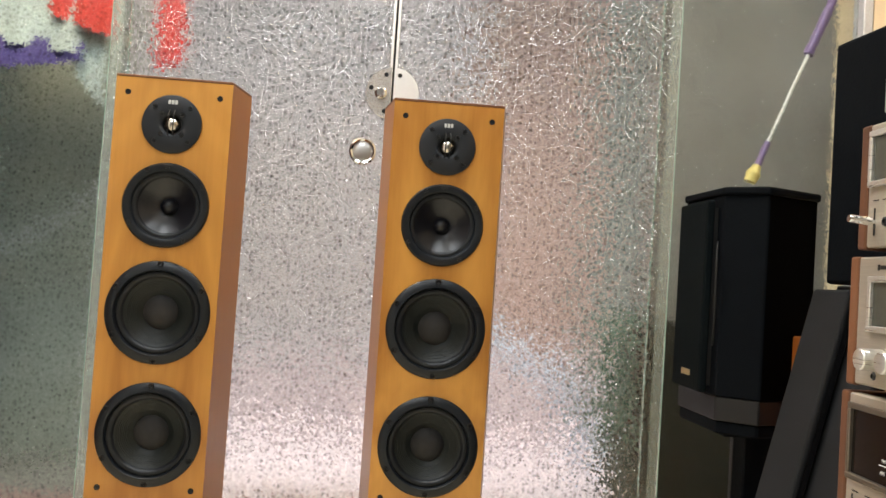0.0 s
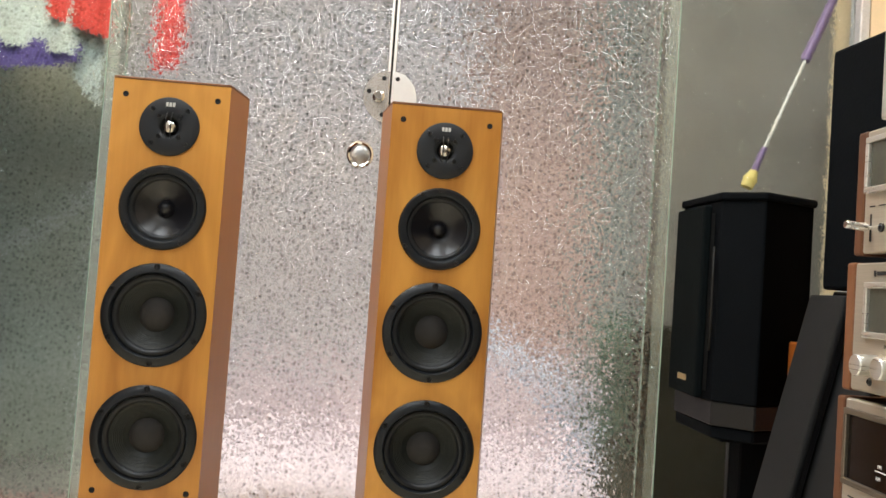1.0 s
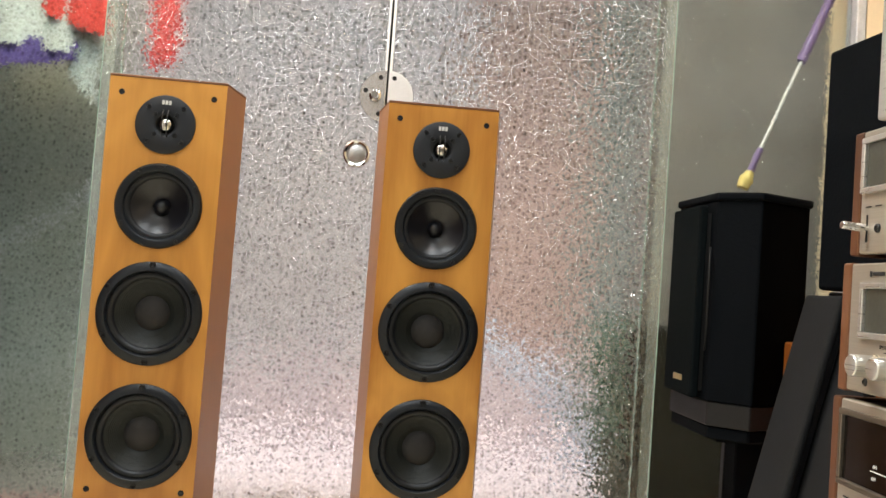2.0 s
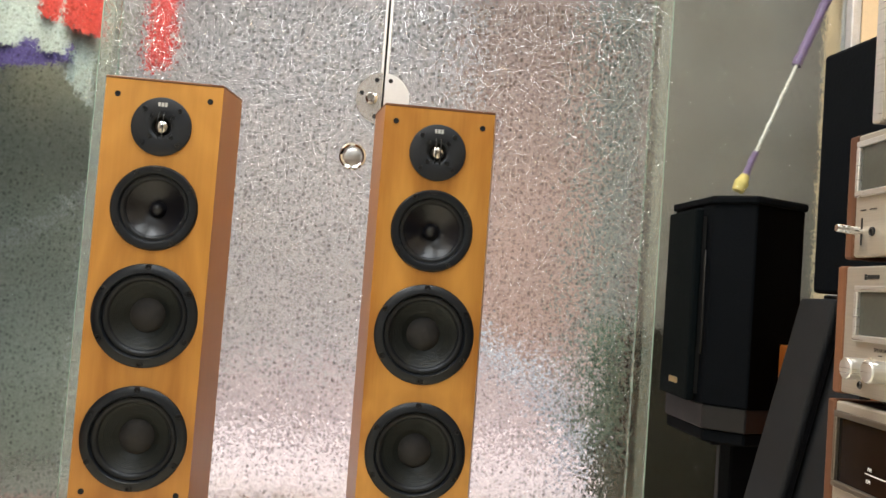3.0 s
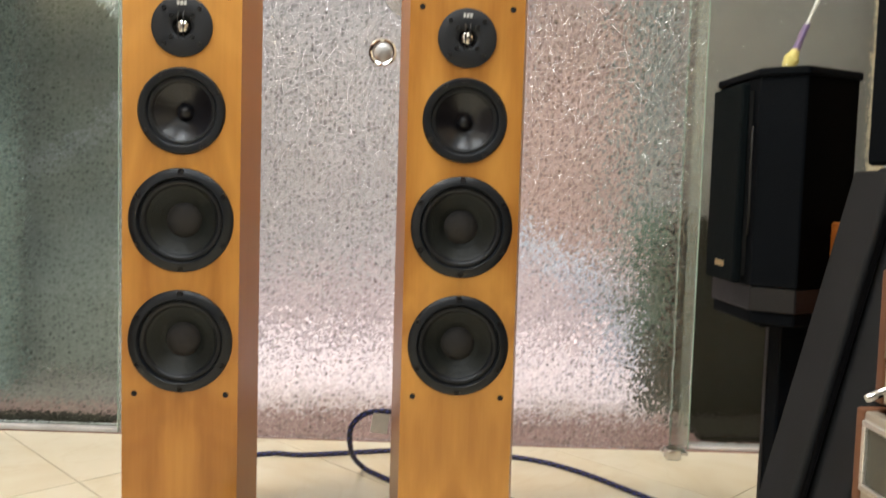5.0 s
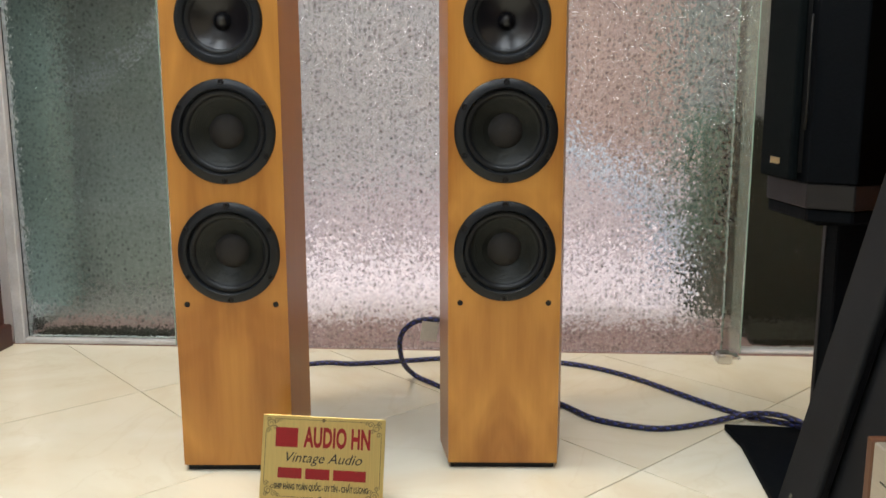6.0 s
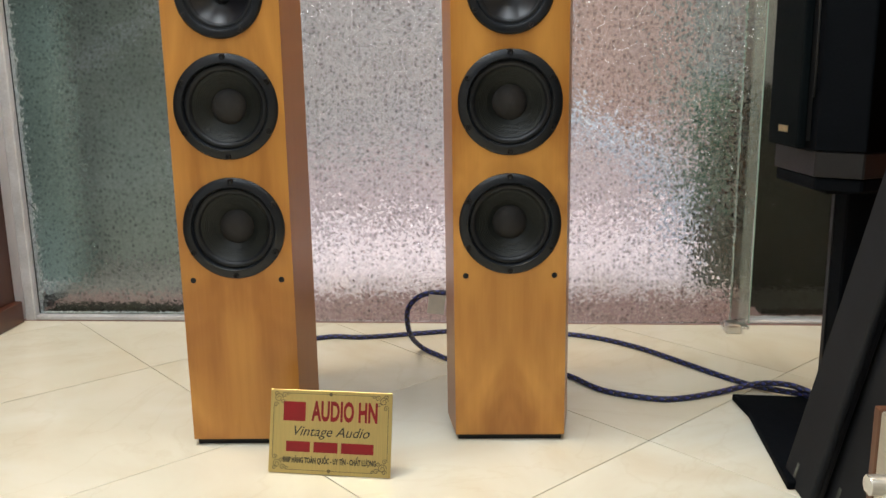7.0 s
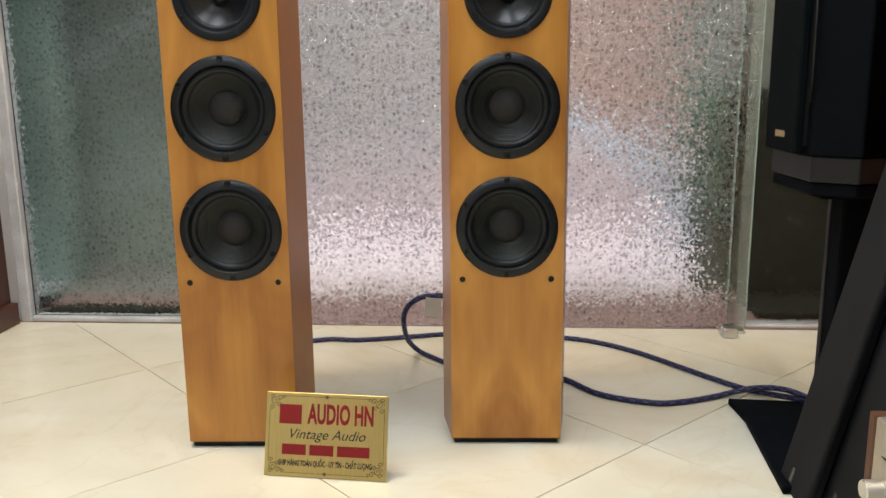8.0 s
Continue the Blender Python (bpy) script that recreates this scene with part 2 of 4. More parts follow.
M = {
    "veneer": wood("cherry_veneer", (0.36, 0.138, 0.016), (0.61, 0.29, 0.052), grain=0.16, mottle=0.45, swirl=1.6, spread=0.16, book=True, scale=15),
        # sides in a darkened cherry: their shade is put into the colour
        "veneer_shaded": wood("cherry_veneer_shaded", (0.26, 0.092, 0.014), (0.38, 0.150, 0.024), scale=7, rough=0.36, coat=0.25, grain=0.2),
    "edge": plain("dark_veneer_edge", (0.16, 0.06, 0.02), 0.5),
    "black": plain("black_plastic", (0.006, 0.006, 0.007), 0.4, spec=0.3, var=0.2, relief=0.05),
    "tweeter": plain("charcoal_faceplate", (0.012, 0.014, 0.018), 0.5, spec=0.35, var=0.15, relief=0.05),
    "frame": plain("satin_black_basket", (0.008, 0.010, 0.013), 0.36, spec=0.32, relief=0.03),
    "rubber": plain("rubber_surround", (0.008, 0.009, 0.011), 0.40, spec=0.32, relief=0.05),
    "cone": plain("coated_paper_cone", (0.010, 0.012, 0.011), 0.45, spec=0.3, scale=30, relief=0.1),
    "mid_cone": plain("glossy_polymer_cone", (0.007, 0.007, 0.010), 0.33, relief=0.0),
    "cap": plain("felted_dust_cap", (0.016, 0.014, 0.014), 0.75, relief=0.15),
    "titanium": plain("titanium_dome", (0.55, 0.52, 0.48), 0.22, 1.0, relief=0.0),
    "screw": plain("black_screw", (0.03, 0.03, 0.032), 0.3, 0.6),
    "mark": plain("silver_print", (0.62, 0.62, 0.60), 0.4, relief=0.0),
    "hole": plain("socket_rubber", (0.004, 0.004, 0.004), 0.7),
    "chrome": plain("polished_steel", (0.72, 0.72, 0.73), 0.1, 1.0, var=0.04, relief=0.0),
    "satin": plain("satin_steel", (0.60, 0.60, 0.60), 0.28, 1.0, var=0.05, relief=0.0),
    "alu": plain("powder_coated_aluminium", (0.54, 0.55, 0.58), 0.4, 0.1, var=0.2),
    "plaster": plain("white_plaster", (0.76, 0.75, 0.73), 0.8, scale=5, var=0.08),
    "beige": plain("cream_wall_paint", (0.80, 0.66, 0.46), 0.75, scale=4, var=0.06),
    "ceiling": plain("white_ceiling_paint", (0.80, 0.79, 0.77), 0.85, scale=3, var=0.04),
    "darkwood": wood("dark_red_wood", (0.03, 0.009, 0.004), (0.08, 0.022, 0.009), 0.4),
    "orangewood": wood("orange_wood", (0.45, 0.13, 0.02), (0.6, 0.2, 0.035), 0.4),
    "walnut": wood("walnut_side_panel", (0.08, 0.032, 0.015), (0.18, 0.075, 0.034), 0.5, scale=14, coat=0.0),
    "silver": brushed("champagne_aluminium", (0.56, 0.53, 0.46), 0.42, (1, 1, 60), 0.7),
    "bezel": brushed("bright_aluminium_bezel", (0.74, 0.73, 0.70), 0.28, (1, 1, 30), 0.75),
    "bronze": brushed("dark_bronze_bezel", (0.20, 0.175, 0.14), 0.4, (1, 1, 30), 0.8),
    "display": plain("dark_dial", (0.008, 0.006, 0.005), 0.12, spec=0.25, relief=0.0),
    "meter": plain("meter_card", (0.075, 0.08, 0.068), 0.25, relief=0.0),
    "ink": plain("black_print", (0.02, 0.02, 0.02), 0.6, relief=0.0),
    "white_ink": plain("white_print", (0.8, 0.8, 0.8), 0.6, relief=0.0),
    "satinblack": plain("black_vinyl_wrap", (0.0034, 0.0045, 0.0062), 0.75, scale=25, relief=0.2, spec=0.05),
    "side_black": plain("grained_black_side", (0.0010, 0.0008, 0.0008), 0.8, scale=30, stretch=(1, 1, 0.1), relief=0.1, spec=0.03),
    "cloth": plain("black_grille_cloth", (0.004, 0.006, 0.007), 0.95, fine=600, relief=0.5, spec=0.05),
    "greycloth": plain("faded_grille_cloth", (0.0135, 0.0145, 0.0165), 0.92, scale=9, var=0.25, fine=500, relief=0.5, spec=0.2),
    "charcoal": plain("charcoal_plinth", (0.0105, 0.0100, 0.011), 0.55, spec=0.3),
    "gold": plain("gold_badge", (0.75, 0.55, 0.22), 0.3, 1.0, relief=0.0),
    "brass": brushed("brushed_gold_plate", (0.72, 0.58, 0.24), 0.36, (40, 1, 1)),
    "red": plain("red_print", (0.22, 0.004, 0.008), 0.4, relief=0.0),
    "brown_ink": plain("brown_print", (0.16, 0.12, 0.05), 0.5, relief=0.0),
    "granite": plain("rose_granite", (0.30, 0.19, 0.18), 0.45, scale=40, var=0.3),
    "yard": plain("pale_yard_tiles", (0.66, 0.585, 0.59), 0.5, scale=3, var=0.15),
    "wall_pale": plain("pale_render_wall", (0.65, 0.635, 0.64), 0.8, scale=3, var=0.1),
    "wall_pink": plain("salmon_render_wall", (0.54, 0.40, 0.35), 0.8, scale=3, var=0.15),
    "wall_grey": plain("grey_green_wall", (0.30, 0.36, 0.33), 0.8, scale=3, var=0.2),
    "wall_brown": plain("taupe_wall", (0.245, 0.235, 0.222), 0.8, scale=3, var=0.2),
    "shutter": plain("grey_steel_shutter", (0.40, 0.42, 0.385), 0.5, 0.2, scale=5, var=0.2),
    "leaf": plain("green_leaves", (0.06, 0.15, 0.09), 0.5, var=0.4),
    "pot": plain("dark_glazed_pot", (0.07, 0.09, 0.07), 0.8),
    "white_cloth": plain("white_canvas", (0.52, 0.56, 0.56), 0.9, var=0.1),
    "purple": plain("purple_fabric", (0.10, 0.07, 0.26), 0.8),
    "redcloth": plain("red_fabric", (0.62, 0.06, 0.05), 0.8),
    "purple_plastic": plain("purple_plastic", (0.22, 0.15, 0.33), 0.4),
    "white_plastic": plain("white_plastic", (0.85, 0.85, 0.83), 0.35),
    "streak_blue": plain("pale_blue_streak", (0.62, 0.74, 0.86), 0.35),
    "yellow": plain("yellow_plastic", (0.75, 0.62, 0.22), 0.5),
    "paper": plain("paper_tag", (0.68, 0.66, 0.58), 0.8),
    "glass_a": hammered_glass("patterned_glass", (0.975, 0.975, 0.975), 0.10, 0.65, 0.092, 0.69, 0.58),
    "glass_b": hammered_glass("patterned_glass_greenish", (0.86, 0.90, 0.875), 0.16, 0.36, 0.006, 0.76, 0.7),
    "glass_c": hammered_glass("fine_patterned_glass", (0.84, 0.86, 0.835), 0.20, 0.22, 0.006, 0.93, 0.8),
    "glass_edge": plain("green_glass_edge", (0.28, 0.42, 0.34), 0.2, relief=0.0),
    "rear": plain("grey_brown_wall_paint", (0.24, 0.22, 0.20), 0.7, scale=4, var=0.15),
    "dado": plain("dark_brown_matt", (0.018, 0.015, 0.008), 0.7, scale=5, var=0.3),
    "strip": plain("bright_edge_strip", (0.84, 0.84, 0.84), 0.3, 0.55, var=0.05, relief=0.0),
    "plate": plain("bright_patch_steel", (0.82, 0.82, 0.82), 0.16, 0.8, var=0.05, relief=0.0),
    "seal": plain("black_gasket", (0.01, 0.01, 0.01), 0.6),
    "grout": plain("brown_grout", (0.17, 0.125, 0.08), 0.8, scale=3.5, var=0.55),
}


def floor_tile_material():
    """Polished cream porcelain with soft veins, each tile shifted."""
    m, nt, b = shader("cream_polished_tile")
    tc = nt.nodes.new("ShaderNodeTexCoord")
    oi = nt.nodes.new("ShaderNodeObjectInfo")
    sc = nt.nodes.new("ShaderNodeVectorMath")
    sc.operation = "MULTIPLY_ADD"
    sc.inputs[1].default_value = (1, 1, 1)
    nt.links.new(tc.outputs["Object"], sc.inputs[0])
    mul = nt.nodes.new("ShaderNodeMath")
    mul.operation = "MULTIPLY"
    mul.inputs[1].default_value = 40
    nt.links.new(oi.outputs["Random"], mul.inputs[0])
    nt.links.new(mul.outputs[0], sc.inputs[2])
    n1 = node(nt, "ShaderNodeTexNoise", Scale=3.0, Detail=6.0, Roughness=0.55, Distortion=1.4)
    n2 = node(nt, "ShaderNodeTexNoise", Scale=1.6, Detail=8.0, Roughness=0.5, Distortion=2.5)
    for n in (n1, n2):
        nt.links.new(sc.outputs[0], n.inputs["Vector"])
    base = ramp(nt, n1.outputs["Fac"], ((0.3, (0.71, 0.66, 0.51)), (0.55, (0.77, 0.75, 0.62)), (0.75, (0.81, 0.80, 0.70))))
    vein = ramp(nt, n2.outputs["Fac"], ((0.485, (1, 1, 1)), (0.5, (0.86, 0.82, 0.74)), (0.515, (1, 1, 1))))
    mix = nt.nodes.new("ShaderNodeMix")
    mix.data_type, mix.blend_type = "RGBA", "MULTIPLY"
    mix.inputs[0].default_value = 0.25
    nt.links.new(base, mix.inputs[6])
    nt.links.new(vein, mix.inputs[7])
    nt.links.new(mix.outputs[2], b.inputs["Base Color"])
    rough_var(nt, b, n1.outputs["Fac"], 0.10, 0.22)
    bump(nt, b, n1.outputs["Fac"], 0.02, 0.002)
    return m


def film_material():
    """A faintly green strip, added to lighten where the glass leaves overlap."""
    m, nt, b = shader("green_overlap_film")
    v = coords(nt)
    n = node(nt, "ShaderNodeTexNoise", Scale=220.0, Detail=3.0)
    nt.links.new(v, n.inputs["Vector"])
    nt.links.new(ramp(nt, n.outputs["Fac"], ((0.35, (0.46, 0.60, 0.53)), (0.65, (0.72, 0.84, 0.77)))), b.inputs["Base Color"])
    b.inputs["Alpha"].default_value = 0.12
    b.inputs["Roughness"].default_value = 0.3
    bump(nt, b, n.outputs["Fac"], 0.5, 0.002)
    return m


M["film"] = film_material()
M["tile"] = floor_tile_material()


def cable_material():
    """Braided sleeve: navy and black with sparse pale threads, following the tube's own coordinates."""
    m, nt, b = shader("braided_sleeve")
    uv = nt.nodes.new("ShaderNodeTexCoord")
    sep = nt.nodes.new("ShaderNodeSeparateXYZ")
    nt.links.new(uv.outputs["UV"], sep.inputs[0])
    waves = []
    for sgn in (1, -1):
        mul = nt.nodes.new("ShaderNodeMath")
        mul.operation = "MULTIPLY_ADD"
        mul.inputs[1].default_value = sgn * 3.0
        nt.links.new(sep.outputs["Y"], mul.inputs[0])
        nt.links.new(sep.outputs["X"], mul.inputs[2])
        fr = nt.nodes.new("ShaderNodeMath")
        fr.operation = "FRACT"
        nt.links.new(mul.outputs[0], fr.inputs[0])
        waves.append(fr.outputs[0])
    add = nt.nodes.new("ShaderNodeMath")
    add.operation = "MULTIPLY"
    nt.links.new(waves[0], add.inputs[0])
    nt.links.new(waves[1], add.inputs[1])
    col = ramp(nt, add.outputs[0], ((0.0, (0.008, 0.008, 0.012)), (0.22, (0.012, 0.014, 0.05)), (0.45, (0.04, 0.055, 0.27)), (0.80, (0.04, 0.055, 0.27)), (0.85, (0.40, 0.34, 0.20))))
    nt.links.new(col, b.inputs["Base Color"])
    b.inputs["Roughness"].default_value = 0.55
    bump(nt, b, add.outputs[0], 0.4, 0.001)
    return m


M["cable"] = cable_material()


# ---- mesh helpers ----
def link_mesh(name, bm, material, parent=None, label="", smooth=0.0):
    me = bpy.data.meshes.new(name)
    bmesh.ops.recalc_face_normals(bm, faces=bm.faces)
    bm.to_mesh(me)
    bm.free()
    for mt in material if isinstance(material, (list, tuple)) else [material]:
        me.materials.append(mt)
    if smooth:
        me.shade_smooth()
        me.set_sharp_from_angle(angle=radians(smooth))
    ob = new(name, me)
    if parent:
        ob.parent = parent
    if label:
        ob["label"] = label
    return ob


def part(name, bm, material, parent, label="", smooth=0.0):
    return link_mesh(name, bm, material, parent, label, smooth)


def thing(name, m, label, category, group="", kind=""):
    ob = new(name)
    ob.empty_display_size = 0.05
    ob.matrix_world = m
    return tagged(ob, label, category, group, kind)


def box(x0, x1, y0, y1, z0, z1, bevel=0.0, segments=1, bm=None):
    fresh = bmesh.new()
    bmesh.ops.create_cube(fresh, size=1)
    for v in fresh.verts:
        v.co = Vector(((x0 + x1) / 2 + v.co.x * (x1 - x0), (y0 + y1) / 2 + v.co.y * (y1 - y0), (z0 + z1) / 2 + v.co.z * (z1 - z0)))
    if bevel:
        bmesh.ops.bevel(fresh, geom=fresh.edges[:], offset=bevel, segments=segments, affect="EDGES", profile=0.5)
    if bm is None:
        return fresh
    return join(bm, fresh)


def join(bm, other):
    tmp = bpy.data.meshes.new("tmp")
    other.to_mesh(tmp)
    other.free()
    bm.from_mesh(tmp)
    bpy.data.meshes.remove(tmp)
    return bm


def prism(outline, z0, z1, bevel=0.0, segments=1):
    bm = bmesh.new()
    low = [bm.verts.new((x, y, z0)) for x, y in outline]
    high = [bm.verts.new((x, y, z1)) for x, y in outline]
    bm.faces.new(low)
    bm.faces.new(high)
    n = len(outline)
    for i in range(n):
        bm.faces.new((low[i], low[(i + 1) % n], high[(i + 1) % n], high[i]))
    bmesh.ops.recalc_face_normals(bm, faces=bm.faces)
    if bevel:
        bmesh.ops.bevel(bm, geom=bm.edges[:], offset=bevel, segments=segments, affect="EDGES", profile=0.5)
    return bm


def lathe(profile, steps=64, axis="y"):
    """Revolves (radius, height) pairs; the axis runs towards -y by default."""
    bm = bmesh.new()
    rings = []
    for r, h in profile:
        ring = []
        if r < 1e-6:
            ring = [bm.verts.new((0, 0, h))]
        else:
            for k in range(steps):
                a = 2 * math.pi * k / steps
                ring.append(bm.verts.new((r * math.cos(a), r * math.sin(a), h)))
        rings.append(ring)
    for a, b in zip(rings, rings[1:]):
        for k in range(steps):
            k2 = (k + 1) % steps
            if len(a) == 1 and len(b) == 1:
                continue
            if len(a) == 1:
                bm.faces.new((a[0], b[k], b[k2]))
            elif len(b) == 1:
                bm.faces.new((a[k], a[k2], b[0]))
            else:
                bm.faces.new((a[k], a[k2], b[k2], b[k]))
    if axis == "y":
        bmesh.ops.transform(bm, matrix=Matrix.Rotation(radians(90), 4, "X"), verts=bm.verts)
    elif axis == "-x":
        bmesh.ops.transform(bm, matrix=Matrix.Rotation(radians(-90), 4, "Y"), verts=bm.verts)
    return bm


def moved(bm, *xyz):
    bmesh.ops.translate(bm, vec=Vector(xyz), verts=bm.verts)
    return bm


def turned(bm, m):
    bmesh.ops.transform(bm, matrix=m, verts=bm.verts)
    return bm


def letters(text, size, depth, squeeze=1.0, shear=0.0, width=None, bold=0.0):
    """Built-in lettering as a bmesh in the xz plane, centred, front towards -y."""
    cu = bpy.data.curves.new("letters", "FONT")
    cu.body, cu.size, cu.extrude, cu.shear, cu.offset = text, size, depth, shear, bold
    cu.align_x, cu.align_y, cu.resolution_u, cu.space_character = "CENTER", "CENTER", 3, 1.0 + 18 * bold
    ob = new("letters", cu)
    dep = bpy.context.evaluated_depsgraph_get()
    me = bpy.data.meshes.new_from_object(ob.evaluated_get(dep))
    bpy.data.objects.remove(ob)
    bm = bmesh.new()
    bm.from_mesh(me)
    bpy.data.meshes.remove(me)
    if width and bm.verts:
        xs = [v.co.x for v in bm.verts]
        squeeze = width / (max(xs) - min(xs))
    for v in bm.verts:
        v.co = Vector((v.co.x * squeeze, -v.co.z, v.co.y))
    return bm


def tube(points, radius, steps=10, sub=8):
    """A round tube along a smooth line through the points, with uv: x along in metres x 40, y around."""
    pts = [Vector(p) for p in points]
    line = []
    n = len(pts)
    for i in range(n - 1):
        p0, p1, p2, p3 = pts[max(i - 1, 0)], pts[i], pts[i + 1], pts[min(i + 2, n - 1)]
        for k in range(sub):
            t = k / sub
            line.append(0.5 * (2 * p1 + (p2 - p0) * t + (2 * p0 - 5 * p1 + 4 * p2 - p3) * t * t + (3 * p1 - p0 - 3 * p2 + p3) * t ** 3))
    line.append(pts[-1])
    bm = bmesh.new()
    uvl = bm.loops.layers.uv.new("UVMap")
    rings, dist, run = [], [], 0.0
    up = Vector((0, 0, 1))
    side = None
    for i, p in enumerate(line):
        d = (line[min(i + 1, len(line) - 1)] - line[max(i - 1, 0)]).normalized()
        side = d.cross(up) if side is None else (side - side.dot(d) * d)
        if side.length < 1e-4:
            side = d.cross(Vector((1, 0, 0)))
        side.normalize()
        nrm = side.cross(d).normalized()
        rings.append([bm.verts.new(p + radius * (math.cos(a) * side + math.sin(a) * nrm)) for a in (2 * math.pi * k / steps for k in range(steps))])
        if i:
            run += (p - line[i - 1]).length
        dist.append(run)
    for i in range(len(rings) - 1):
        for k in range(steps):
            k2 = (k + 1) % steps
            f = bm.faces.new((rings[i][k], rings[i][k2], rings[i + 1][k2], rings[i + 1][k]))
            f.smooth = True
            for lp, (du, kk) in zip(f.loops, ((i, k), (i, k + 1), (i + 1, k + 1), (i + 1, k))):
                lp[uvl].uv = (dist[du] * 40, kk / steps)
    bm.faces.new(rings[0])
    bm.faces.new(rings[-1])
    return bm


# ---- setting: room shell ----
X0, X1, Y0 = -1.345, 1.42, -4.2


def structure(name, bm, material, label="", smooth=0.0):
    return tagged(link_mesh(name, bm, material, None, label, smooth), label, name.split("_")[0], "", "structure")


structure("wall_left", box(X0 - 0.12, X0, Y0, 0.15, -0.05, CEIL), M["plaster"], "white plastered side wall beside the glass front")
structure("wall_right", box(X1, X1 + 0.12, Y0, 0.0, -0.05, CEIL), M["beige"], "cream painted side wall of the showroom")
structure("wall_rear", box(X0 - 0.12, X1 + 0.12, Y0 - 0.12, Y0, -0.05, CEIL), M["rear"], "plain grey brown rear wall of the showroom")
structure("wall_front", box(1.139, X1 + 0.12, -0.075, 0.12, -0.05, CEIL), M["beige"], "cream painted wall beside the glass front")
structure("wall_lintel", box(X0, 1.139, -0.09, 0.12, 2.345, CEIL), M["plaster"], "white plastered lintel above the glass front")
structure("ceiling", box(X0 - 0.12, X1 + 0.12, Y0 - 0.12, 0.12, CEIL, CEIL + 0.1), M["ceiling"], "plain white ceiling")


# ---- setting: glass front ----
def glazed(name, x0, x1, y, z0, z1, material, label, edges, thick=0.010):
    """A leaf of patterned glass with its polished edges."""
    top = tagged(new(name), label, name.split("_")[0], "", "structure")
    top.empty_display_size = 0.05
    pane = part("pane", box(x0, x1, y, y + thick, z0, z1, 0.001), material, top)
    pane.visible_shadow = False
    for x in edges:
        part("polished_edge", box(x, x + 0.002, y + 0.0005, y + thick - 0.0005, z0, z1), M["glass_edge"], top, "pale green polished glass edge")
    return top


GT = 2.34
# the glass front stands a little askew to the room
FRONT = Matrix.Translation((-0.06, -0.041, 0)) @ Matrix.Rotation(radians(-1.12), 4, "Z") @ Matrix.Diagonal((0.978, 1, 1, 1)) @ Matrix.Translation((0.06, 0, 0))
door_1 = glazed("door_1", -0.874, -0.126, 0.0, 0.004, GT, M["glass_a"], "frameless door leaf of pebbled patterned glass", (-0.8762,))
door_2 = glazed("door_2", -0.119, 0.646, 0.0, 0.004, GT, M["glass_a"], "frameless door leaf of pebbled patterned glass, closed", (0.6462,))
window_1 = glazed("window_1", -1.304, -0.832, 0.018, 0.0152, GT, M["glass_b"], "fixed sidelight of greenish patterned glass in a pale metal frame", (-0.8318,))
window_2 = glazed("window_2", 0.604, 1.138, 0.018, 0.010, GT, M["glass_c"], "fixed sidelight of patterned glass beside the door", (0.6018,))
part("window_frame", box(-1.335, -1.305, -0.001, 0.05, 0.0, GT, 0.003), M["alu"], window_1, "pale grey metal upright")
part("bottom_rail", box(-1.304, -0.876, -0.002, 0.05, 0.0035, 0.015, 0.002), M["alu"], window_1, "scuffed metal bottom rail")
part("window_frame", box(1.138, 1.164, -0.012, 0.05, 0.0, GT, 0.003), M["alu"], window_2, "pale grey metal upright")
part("bottom_rail", box(0.648, 1.137, 0.004, 0.05, 0.003, 0.012, 0.002), M["alu"], window_2)
# the brighter look of overlapping glass, added as a pale strip
for door, x0, x1 in ((door_1, -0.874, -0.842), (door_2, 0.618, 0.646)):
    film = part("overlap_film", box(x0, x1, -0.0012, -0.0004, 0.006, GT), M["film"], door, "pale green strip added for the brighter glass overlap")
    film.visible_shadow = False
for door, x in ((door_1, -0.1325), (door_2, -0.1195)):
    part("edge_strip", box(x, x + 0.007, -0.003, 0.013, 0.006, GT, 0.0012), M["strip"], door, "polished metal edge strip")


part("seal", box(-0.1254, -0.1196, 0.001, 0.010, 0.006, GT), M["seal"], door_1, "dark rubber seal")


def half_plate(side):
    """One half of the round patch fitting."""
    n, r = 28, 0.068
    cx = -0.1225 + side * 0.003
    pts = [(cx + side * r * math.sin(math.pi * k / n), r * math.cos(math.pi * k / n)) for k in range(n + 1)]
    bm = prism(pts, 0, 0.006, 0.0012)
    return moved(turned(bm, Matrix.Rotation(radians(90), 4, "X")), 0, -0.0005, 1.158)


for door, side in ((door_1, -1), (door_2, 1)):
    # right half paler and less metallic: its white reflection is in the material
    plate = part("patch_plate", half_plate(side), M["strip" if side > 0 else "plate"], door, "polished steel half-round patch plate", 40)
    for k, dz in ((0.018, 0.048), (0.018, -0.048), (0.056, 0.012)):
        if side > 0 and k > 0.03:
            continue
        part("screw", moved(lathe(((0.0, 0.001), (0.005, 0.001), (0.006, 0.0)), 16), -0.1225 + side * k, -0.0068, 1.158 + dz), M["screw"], plate)
bolt = part("bolt_knob", moved(lathe(((0.016, 0), (0.016, 0.006), (0.011, 0.010), (0.011, 0.024), (0.009, 0.027), (0.0, 0.027)), 24), -0.152, -0.0065, 1.156), M["chrome"], door_1, "polished bolt knob", 40)
ring = part("lock_ring", moved(lathe(((0.0255, 0.0), (0.0265, 0.009), (0.031, 0.011), (0.0355, 0.008), (0.036, 0.0)), 48), -0.19, 0.0, 1.002), M["chrome"], door_1, "polished round lock escutcheon", 50)
